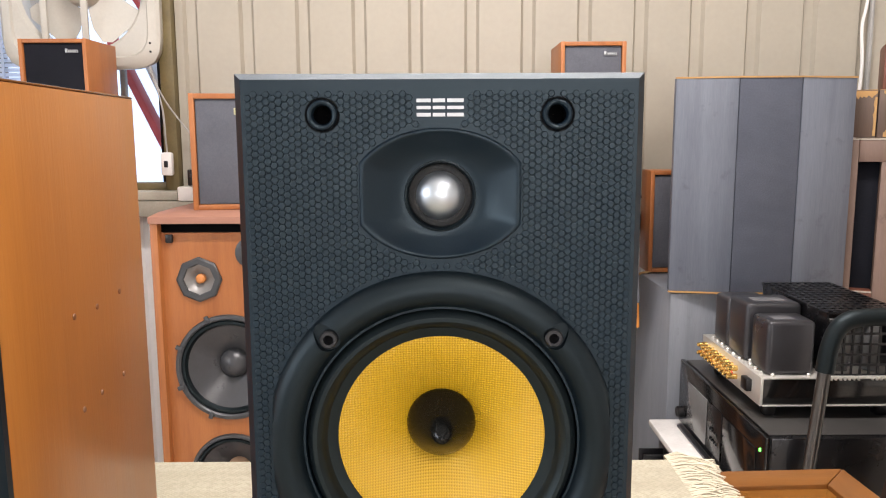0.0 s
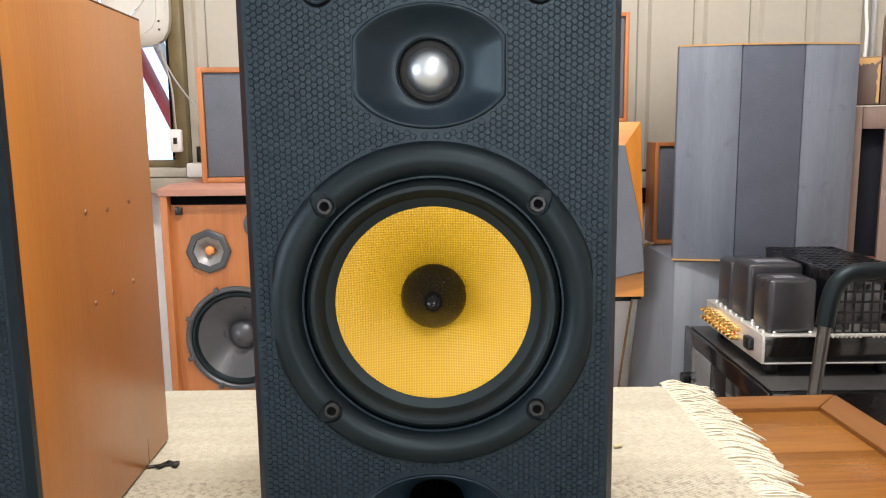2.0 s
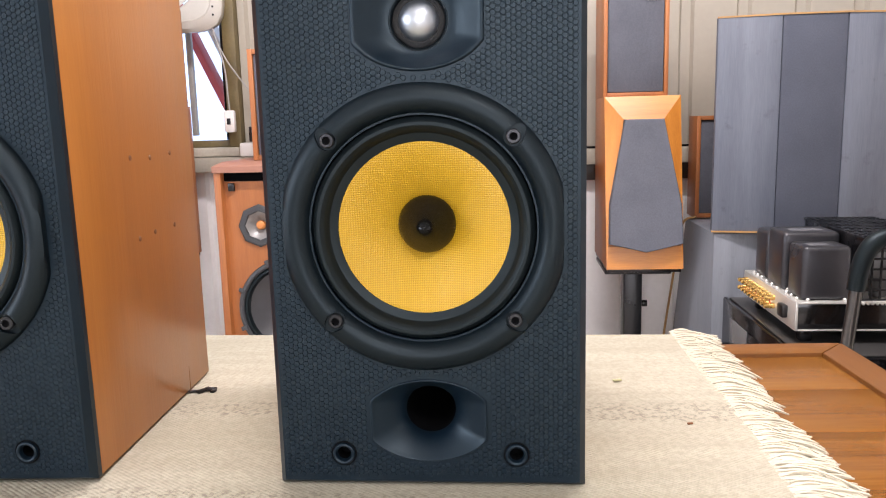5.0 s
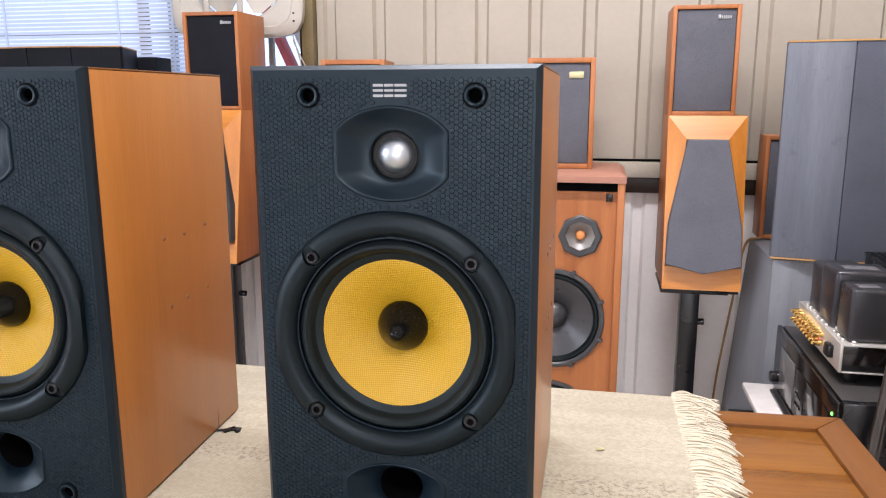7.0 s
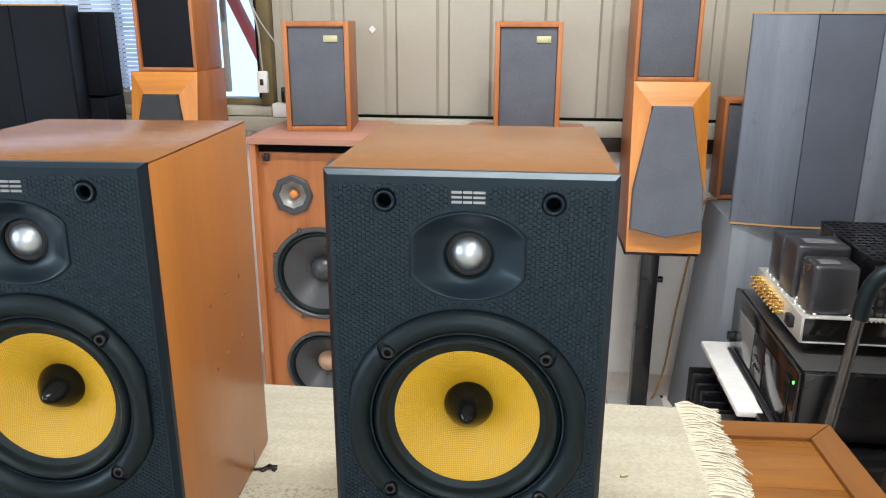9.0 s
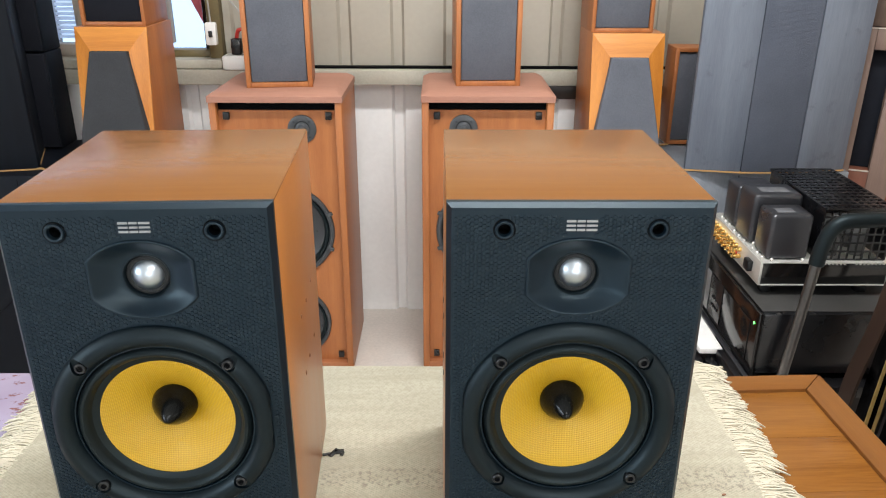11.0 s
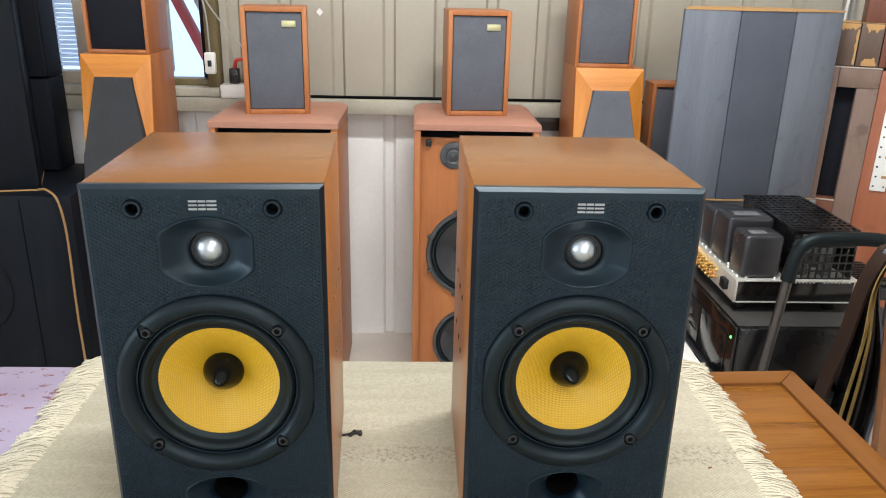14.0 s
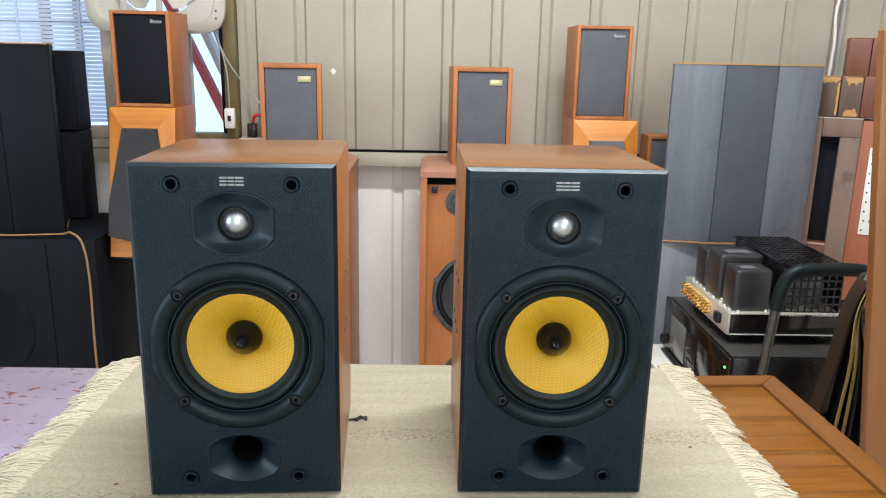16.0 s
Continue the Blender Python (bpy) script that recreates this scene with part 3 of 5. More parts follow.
block("tabletop", pt, PAINT, (-1.25, 0, -0.86, 0.0, TOP - 0.028, TOP), 0.003)
for _x in (-1.23, -0.07):
    for _y in (-0.84, -0.07):
        block("leg", pt, PAINT, (_x, _x + 0.05, _y, _y + 0.05, 0, TOP - 0.030), 0.003)

RUG_Z = 0.757
RX0, RX1, RY0, RY1 = -0.594, 0.238, -0.07, 0.766


def rug():
    r = thing("rug", pose(0, 0, 0), "cream hand woven cotton rug with long fringes on the tables", "rug")
    rnd = random.Random(4)
    bm = bmesh.new()
    nx, ny = 90, 70
    rows = []
    prof = [(RY0 + (RY1 - 0.008 - RY0) * j / ny, 0.0) for j in range(ny + 1)] + [(RY1 - 0.002, -0.002), (RY1 + 0.002, -0.008), (RY1 + 0.003, -0.03)]
    for j, (y, dz) in enumerate(prof):
        row = []
        for i in range(nx + 1):
            x = RX0 + (RX1 - RX0) * i / nx
            u = noise.noise(Vector((x * 5, y * 5, 3)))
            edge = 0.003 * noise.noise(Vector((0, y * 14, 9 if i < 5 else 2))) if i in (0, nx) else 0.0
            row.append(bm.verts.new((x + edge, y, RUG_Z + dz + (0.0014 * u if dz == 0 else 0))))
        rows.append(row)
    for a, b in zip(rows, rows[1:]):
        for i in range(nx):
            bm.faces.new((a[i], a[i + 1], b[i + 1], b[i]))
    g = bmesh.ops.extrude_face_region(bm, geom=bm.faces[:])
    bmesh.ops.translate(bm, verts=[v for v in g["geom"] if isinstance(v, bmesh.types.BMVert)], vec=(0, -0.002, -0.0085))
    part("woven_sheet", bm, RUG, r)
    for side, x in ((-1, RX0), (1, RX1)):
        a, b = sorted((x - side * 0.002, x + side * 0.026))
        block("fringe_root", r, FRINGE, (a, b, RY0, RY1 - 0.004, TOP + 0.0008, RUG_Z - 0.0045), 0.002)
        bm = bmesh.new()
        y = RY0
        while y < RY1:
            lean = rnd.uniform(-0.22, 0.16) + 0.55 * noise.noise(Vector((side, y * 9, 5)))
            length = (0.056 if side > 0 else 0.062) * (0.82 + 0.28 * noise.noise(Vector((side * 3, y * 16, 1)))) * rnd.uniform(0.90, 1.08)
            for k in range(rnd.choice((10, 11, 12, 13) if side > 0 else (13, 14, 15, 16))):
                a = lean + rnd.uniform(-0.26, 0.26)
                ln = length * rnd.uniform(0.70, 1.05)
                sway = rnd.uniform(-0.004, 0.004)
                z0 = RUG_Z - 0.002 + rnd.uniform(-0.002, 0.0015)
                ctrl = [(x - side * 0.004, y + k * 0.0007, z0),
                        (x + side * ln * 0.3, y + k * 0.0007 + a * ln * 0.2 + sway, z0 + rnd.uniform(0.0, 0.003)),
                        (x + side * ln * 0.7, y + k * 0.0007 + a * ln * 0.65 - sway, z0 - 0.002 + rnd.uniform(-0.001, 0.002)),
                        (x + side * ln, y + k * 0.0007 + a * ln + rnd.uniform(-0.003, 0.003), TOP + 0.0035 + rnd.uniform(0, 0.002))]
                pts = [Vector(p) for p in curve_points(ctrl, 3)]
                rad = rnd.uniform(0.0008, 0.0014)
                rings = []
                for q, p in enumerate(pts):
                    rr = rad * (1.0 if q < len(pts) - 1 else 0.5)
                    rings.append([(p.x, p.y + rr * math.cos(b), p.z + rr * math.sin(b)) for b in (0, 1.257, 2.513, 3.77, 5.027)])
                loft(bm, rings)
            y += rnd.uniform(0.0042, 0.0062)
        tagged(part("fringe", bm, FRINGE, r), kind="stuff")
    for dx, dy, w, d, a in ((0, 0, 0.0075, 0.0028, 60), (0.006, 0.002, 0.0055, 0.0030, 10), (-0.008, -0.003, 0.0050, 0.0015, 20), (0.010, -0.002, 0.003, 0.002, 80)):
        part("dark_stain", box_bm(-w, w, -d, d, 0.0006, 0.0026, 0.0006), BLACKMETAL, r, m=pose(-0.232 + dx, 0.568 + dy, RUG_Z, 0, 0, a))
    for x, y, w in ((0.152, 0.600, 0.004), (0.195, 0.498, 0.0022), (-0.49, 0.40, 0.0025), (0.01, 0.33, 0.002)):
        part("small_stain", box_bm(-w, w, -w * 0.5, w * 0.5, 0.0008, 0.0022, 0.0004), PALEGOLD if w > 0.003 else WALNUT_Z, r, m=pose(x, y, RUG_Z, 0, 0, 20))
    return r


rug()

# ---- the pair of bookshelf loudspeakers ----
SW, SH, SD = 0.207, 0.3665, 0.237
WOOF, TWEET, PORT = (0.0, 0.174), (0.0, 0.3045), (0.0, 0.0460)
DISH = (0.0, 0.3062)
PEGS = [(-0.0590, 0.346), (0.0590, 0.346), (-0.058, 0.0225), (0.058, 0.0225)]


def carved(bm, cut):
    """The first body with the second one cut out of it."""
    obs = []
    for b in (bm, cut):
        me = bpy.data.meshes.new("body")
        b.to_mesh(me)
        b.free()
        obs.append(new("body", me))
    mod = obs[0].modifiers.new("cut", "BOOLEAN")
    mod.operation, mod.solver, mod.object = "DIFFERENCE", "EXACT", obs[1]
    graph = bpy.context.evaluated_depsgraph_get()
    graph.update()
    out = bmesh.new()
    out.from_mesh(obs[0].evaluated_get(graph).to_mesh())
    for ob in obs:
        bpy.data.objects.remove(ob)
    return out


def screw_head(parent, x, z, y):
    s = part("screw", turned([(0.0047, y + 0.004), (0.0047, y - 0.0008), (0.0041, y - 0.0015), (0.0026, y - 0.0015), (0.0024, y + 0.0006)], x, z, 20),
             STEEL, parent, "dark socket head screw")
    part("socket", turned([(0.0025, y + 0.0003), (0.0001, y + 0.0004)], x, z, 6), DEEP_BLACK, s, "black hexagon socket")
    return s


def bookshelf_speaker(m, label):
    sp = thing("bookshelf_speaker", m, label, "loudspeaker", "pair of bookshelf loudspeakers")
    hw = SW / 2
    # cabinet of veneered panels
    y0, t = 0.0108, 0.015
    block("side_panel", sp, CHERRY_Z, (-hw, -hw + t, y0, SD, 0, SH - 0.0016), 0.0008, "orange cherry veneer")
    block("side_panel", sp, CHERRY_Z, (hw - t, hw, y0, SD, 0, SH - 0.0016), 0.0008, "orange cherry veneer")
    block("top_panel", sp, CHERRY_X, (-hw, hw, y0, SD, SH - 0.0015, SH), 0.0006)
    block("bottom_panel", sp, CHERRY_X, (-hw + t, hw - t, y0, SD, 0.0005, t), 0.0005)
    block("back_panel", sp, BAFFLE, (-hw + t, hw - t, SD - 0.02, SD - 0.004, t, SH - t), 0.0)
    # moulded front with openings
    bm = bmesh.new()
    ch = 0.0050
    def rect(a, b, y):
        return [(-a, y, b), (a, y, b), (a, y, SH - b), (-a, y, SH - b)]
    outer = [bm.verts.new(p) for p in rect(hw - ch * 0.8, ch * 0.6, 0.0)]
    loops = [outer]
    for pts in ([ring(0.0725, 0, *WOOF, 64), lens(0.0461, 0.033, 0.0407, 0, *DISH, 64), lens(0.0437, 0.0283, 0.0385, 0, *PORT, 64)]
                + [ring(0.0050, 0, *p, 20) for p in PEGS]):
        loops.append([bm.verts.new(p) for p in pts])
    edges = []
    for lp in loops:
        for i in range(len(lp)):
            if (lp[i].co - lp[(i + 1) % len(lp)].co).length > 1e-7:
                edges.append(bm.edges.new((lp[i], lp[(i + 1) % len(lp)])))
    bmesh.ops.triangle_fill(bm, edges=edges, use_beauty=True, normal=(0, -1, 0))
    prev = outer
    for pts in (rect(hw, -0.0002, 0.0050), rect(hw, -0.0002, 0.0103), rect(hw - 0.004, 0.003, 0.0103)):
        cur = [bm.verts.new(p) for p in pts]
        for i in range(4):
            bm.faces.new((prev[i], prev[(i + 1) % 4], cur[(i + 1) % 4], cur[i]))
        prev = cur
    for lp in loops[1:]:
        inner = [bm.verts.new((v.co.x, 0.016, v.co.z)) for v in lp]
        for i in range(len(lp)):
            bm.faces.new((lp[i], lp[(i + 1) % len(lp)], inner[(i + 1) % len(lp)], inner[i]))
    part("baffle", bm, BAFFLE, sp, "black moulded front with a honeycomb relief")
    # honeycomb relief
    verts, faces = [], []
    px, pz, rad = 0.00310, 0.00371, 0.00204
    cols = int((hw - 0.0065) / px)
    rows = int((SH - 0.014) / pz)
    for i in range(-cols, cols + 1):
        for j in range(rows + 1):
            x = i * px
            z = 0.0075 + j * pz + (pz / 2 if i % 2 else 0)
            if z > SH - 0.0095:
                continue
            dw = math.hypot(x - WOOF[0], z - WOOF[1])
            if dw < 0.0942 and abs(x) < 0.0912:
                continue
            def near_lens(c, a, b, f):
                return abs(x - c[0]) < f + 0.0026 and ((x - c[0]) / (a + 0.003)) ** 2 + ((z - c[1]) / (b + 0.003)) ** 2 < 1
            if near_lens(DISH, 0.0461, 0.033, 0.0407) or near_lens(PORT, 0.0437, 0.0283, 0.0385):
                continue
            if any(math.hypot(x - a, z - b) < 0.0098 for a, b in PEGS):
                continue
            if abs(x) < 0.0145 and abs(z - 0.3495) < 0.0075:
                continue
            n0 = len(verts)
            for r, y in ((rad * 0.96, 0.0001), (rad * 0.86, -0.00045), (rad * 0.70, -0.00058)):
                for k in range(6):
                    a = math.pi / 3 * k
                    verts.append((x + r * math.cos(a), y, z + r * math.sin(a)))
            for s in (0, 6):
                for k in range(6):
                    q = (k + 1) % 6
                    faces.append((n0 + s + k, n0 + s + 6 + k, n0 + s + 6 + q, n0 + s + q))
            faces.append(tuple(n0 + 12 + k for k in reversed(range(6))))
    me = bpy.data.meshes.new("honeycomb_relief")
    me.from_pydata(verts, [], faces)
    me.materials.append(BAFFLE)
    hexes = new("honeycomb_relief", me)
    hexes.parent = sp
    tagged(hexes, kind="stuff")
    # woofer: frame ring with four drop-shaped screw pockets cut into it
    profile = [(0.0925, 0.0002), (0.0924, -0.0016), (0.0914, -0.0036), (0.0893, -0.0056), (0.0862, -0.0072), (0.0828, -0.0079), (0.0796, -0.0074), (0.0770, -0.0056), (0.0748, -0.0026),
               (0.0730, 0.0014), (0.0722, 0.0050), (0.0722, 0.012), (0.0880, 0.012), (0.0925, 0.0002)]
    bm = turned(profile, *WOOF, 120, 0.0888)
    bmesh.ops.remove_doubles(bm, verts=bm.verts[:], dist=1e-6)
    bmesh.ops.recalc_face_normals(bm, faces=bm.faces)
    screws = [(WOOF[0] + sx * 0.0580, WOOF[1] + sz * 0.0580, sx, sz) for sx in (-1, 1) for sz in (-1, 1)]
    cut = bmesh.new()
    for x, z, sx, sz in screws:
        pts = []
        for k in range(36):
            a = 2 * math.pi * k / 36
            rr = 0.0062 + 0.0034 * max(0.0, math.cos(a - math.atan2(sz, sx))) ** 5
            pts.append((x + rr * math.cos(a), z + rr * math.sin(a)))
        loft(cut, [[(p, -0.02, q) for p, q in pts], [(p, -0.0030, q) for p, q in pts]], True, True)
    bmesh.ops.recalc_face_normals(cut, faces=cut.faces)
    wo = part("woofer", carved(bm, cut), GLOSS_BLACK, sp, "black moulded driver frame with cut sides")
    for x, z, sx, sz in screws:
        screw_head(wo, x, z, -0.0058)
    part("surround", turned([(0.0722, 0.0060), (0.0716, 0.0020), (0.0702, -0.0010), (0.0682, -0.0026), (0.0662, -0.0026), (0.0642, -0.0010), (0.0628, 0.0016), (0.0620, 0.0040), (0.0612, 0.0050), (0.0602, 0.0053), (0.0570, 0.0066), (0.0562, 0.0070), (0.0558, 0.0080)],
                            *WOOF, 96), RUBBER, wo, "black rubber surround")
    cone = [(0.0566, 0.0074)]
    for k in range(1, 15):
        u = k / 14
        cone.append((0.0566 - 0.0380 * u, 0.0074 + 0.0226 * (u ** 1.45)))
    part("cone", turned(cone, *WOOF, 96), KEVLAR, wo, "yellow woven cone")
    plug = [(0.0194, 0.042), (0.0196, 0.0282), (0.0193, 0.0268), (0.0184, 0.0244), (0.0164, 0.0206), (0.0135, 0.0162), (0.0100, 0.0114), (0.0064, 0.0066), (0.0034, 0.0034), (0.0014, 0.0020), (0.0001, 0.0017)]
    part("phase_plug", turned(plug, *WOOF, 48), PLUG, wo, "glossy black pointed plug")
    # tweeter: dish, rim, foam and dome
    bm = bmesh.new()
    n = 64
    L = lambda k, y: lens(0.0461 * k, 0.033 * k, 0.0407 * k, y, *DISH, n)
    def blend(u, y):
        a, b = L(0.965, 0), ring(0.0193, 0, *TWEET, n)
        return [(p[0] * (1 - u) + q[0] * u, y, p[2] * (1 - u) + q[2] * u) for p, q in zip(a, b)]
    loft(bm, [L(1.012, 0.0004), L(1.010, -0.0006), L(1.0, -0.0014), L(0.982, -0.0019), L(0.965, -0.0019), blend(0.06, -0.0012), blend(0.15, 0.0002), blend(0.3, 0.0026), blend(0.5, 0.0056), blend(0.7, 0.0082), blend(0.88, 0.0098), blend(1.0, 0.0102),
              ring(0.0188, 0.0102, *TWEET, n), ring(0.0184, 0.0125, *TWEET, n)])
    finish(bm, 70)
    tw = part("tweeter", bm, BAFFLE, sp, "black dished tweeter plate", recalc=False)
    part("rim", turned([(0.0186, 0.0100), (0.0180, 0.0098), (0.0172, 0.0110), (0.0168, 0.0130), (0.0166, 0.016)], *TWEET, 48), GLOSS_BLACK, tw)
    part("foam_ring", turned([(0.0169, 0.0138), (0.0160, 0.0126), (0.0140, 0.0120), (0.0128, 0.0126), (0.0124, 0.015)], *TWEET, 48), FOAM, tw, "black speckled foam ring")
    dome = []
    for k in range(13):
        a = k / 12 * math.radians(58)
        R = 0.0129 / math.sin(math.radians(58))
        dome.append((max(0.0001, R * math.sin(math.radians(58) - a)), 0.0128 - R * (math.cos(math.radians(58) - a) - math.cos(math.radians(58)))))
    part("dome", turned(dome, *TWEET, 48), DOME, tw, "silver metal dome")
    # port
    bm = bmesh.new()
    P = lambda k, y: lens(0.0437 * k, 0.0283 * k, 0.0385 * k, y, *PORT, n)
    def flare(u, y):
        a, b = P(0.96, 0), ring(0.0170, 0, PORT[0], PORT[1] + 0.0015, n)
        return [(p[0] * (1 - u) + q[0] * u, y, p[2] * (1 - u) + q[2] * u) for p, q in zip(a, b)]
    loft(bm, [P(1.012, 0.0004), P(1.010, -0.0006), P(0.995, -0.0013), P(0.975, -0.0013), P(0.96, -0.0008), flare(0.14, 0.0009), flare(0.35, 0.0034), flare(0.6, 0.0070), flare(0.82, 0.0112), flare(0.95, 0.0150), flare(1.0, 0.0190)])
    finish(bm, 70)
    po = part("port", bm, BAFFLE, sp, "black flared bass port", recalc=False)
    part("port_tube", turned([(0.0170, 0.0188), (0.0170, 0.14), (0.0002, 0.14)], PORT[0], PORT[1] + 0.0015, 32), DEEP_BLACK, po)
    # sockets for the grille
    for x, z in PEGS:
        part("grille_socket", turned([(0.0076, 0.0003), (0.0076, -0.0010), (0.0072, -0.0019), (0.0064, -0.0022), (0.0054, -0.0018), (0.0048, -0.0006), (0.0047, 0.002)], x, z, 28), BAFFLE, sp, "round black grille socket")
        part("socket_gap", turned([(0.0088, 0.0002), (0.0088, -0.0004), (0.0077, -0.0004)], x, z, 28), DEEP_BLACK, sp)
        part("socket_hole", turned([(0.0048, 0.0012), (0.0046, 0.012), (0.0002, 0.013)], x, z, 24), DEEP_BLACK, sp)
    # maker's badge as three plain silver shapes
    bz = 0.3495
    def badge(outline):
        part("badge", prism([(x, bz + z) for x, z in outline], -0.0009, 0.0004), SILVER, sp, "plain silver badge shape")
    h = 0.0044
    for x0, x1 in ((-0.0117, -0.0046), (-0.0036, 0.0026), (0.0036, 0.0119)):
        for z0, z1 in ((-h, -h * 0.60), (-h * 0.18, h * 0.18), (h * 0.60, h)):
            badge([(x0, z0), (x1, z0), (x1, z1), (x0, z1)])
    # old pin marks on both sides
    for s in (-1, 1):
        for y, z in ((0.1015, 0.219), (0.1390, 0.2175), (0.1817, 0.2198), (0.1063, 0.1544), (0.1370, 0.1559), (0.1795, 0.1561)):
            k = 1.0 if s > 0 else 1.5
            b = turned([(0.0022 * k, 0), (0.0020 * k, -0.0006), (0.0008 * k, -0.0009), (0.0001, -0.0009)], 0, 0, 10)
            part("pin_mark", b, WALNUT_Z if s > 0 else BLACKWALNUT, sp, m=Matrix.Translation((s * (hw + 0.0002), y, z)) @ Euler((0, 0, s * radians(90))).to_matrix().to_4x4())
    return sp


speaker = bookshelf_speaker(pose(-0.0012, 0.388, RUG_Z + 0.0012, 0, 0, 0.4), "orange cherry bookshelf loudspeaker with yellow woven cone on the rug")
mate = copy_thing(speaker, pose(-0.3388, 0.3788, RUG_Z + 0.0022, 0, 0, 3.0))

# ---- loudspeakers along the wall ----


def boxed_speaker(name, m, w, h, d, wood_mat, grille, label, frame_w=0.012, badge="", group=""):
    """Wooden box speaker with a set-back cloth grille; the front faces -y, the base is at z 0."""
    sp = thing(name, m, label, "loudspeaker", group)
    t = frame_w
    block("side_panel", sp, wood_mat, (-w / 2, -w / 2 + t, 0, d, 0, h), 0.0015)
    block("side_panel", sp, wood_mat, (w / 2 - t, w / 2, 0, d, 0, h), 0.0015)
    block("top_panel", sp, wood_mat, (-w / 2 + t, w / 2 - t, 0.0004, d, h - t, h - 0.0004), 0.001)
    block("bottom_panel", sp, wood_mat, (-w / 2 + t, w / 2 - t, 0.0004, d, 0.0004, t), 0.001)
    block("back_panel", sp, wood_mat, (-w / 2 + t, w / 2 - t, d - 0.015, d - 0.003, t, h - t), 0)
    gr = block("grille", sp, grille, (-w / 2 + t + 0.001, w / 2 - t - 0.001, 0.006, 0.03, t + 0.001, h - t - 0.001), 0.003, "taut cloth grille")
    if badge == "gold":
        block("badge", gr, PALEGOLD, (w / 2 - t - 0.058, w / 2 - t - 0.018, 0.003, 0.007, h - t - 0.042, h - t - 0.024), 0.001, "pale gold badge plate")
    elif badge == "bars":
        for k, (a, b) in enumerate(((0, 0.007), (0.0085, 0.0125), (0.014, 0.018), (0.0195, 0.0235), (0.025, 0.029), (0.0305, 0.0345))):
            x = w / 2 - t - 0.048 + a
            block("badge_bar", gr, SILVER, (x, x + b - a, 0.003, 0.007, h - t - 0.026, h - t - (0.015 if k == 0 else 0.018)), 0.0005)
    return sp


boxed_speaker("shelf_speaker", pose(-0.572, 2.04, 0.9035, 0, 0, 7), 0.187, 0.3065, 0.20, TEAK_Z, GRILLE, "teak box loudspeaker with grey grille and gold badge on a cabinet", 0.014, "gold", "small teak loudspeakers")
boxed_speaker("shelf_speaker", pose(0.025, 2.07, 0.9035, 0, 0, 2.5), 0.187, 0.3065, 0.20, TEAK_Z, GRILLE, "teak box loudspeaker with grey grille and gold badge on a cabinet", 0.014, "gold", "small teak loudspeakers")
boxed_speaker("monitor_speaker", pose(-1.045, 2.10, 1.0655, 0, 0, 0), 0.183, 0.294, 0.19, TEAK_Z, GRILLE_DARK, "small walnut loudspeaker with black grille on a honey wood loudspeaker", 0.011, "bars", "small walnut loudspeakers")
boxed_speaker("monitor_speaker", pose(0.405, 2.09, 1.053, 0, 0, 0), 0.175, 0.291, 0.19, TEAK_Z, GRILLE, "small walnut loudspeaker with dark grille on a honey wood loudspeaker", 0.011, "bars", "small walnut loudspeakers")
boxed_speaker("narrow_speaker", pose(0.672, 2.20, 0.698, 0, 0, 0), 0.145, 0.297, 0.10, TEAK_Z, GRILLE, "slim teak loudspeaker with grey grille standing behind a bigger one", 0.012)


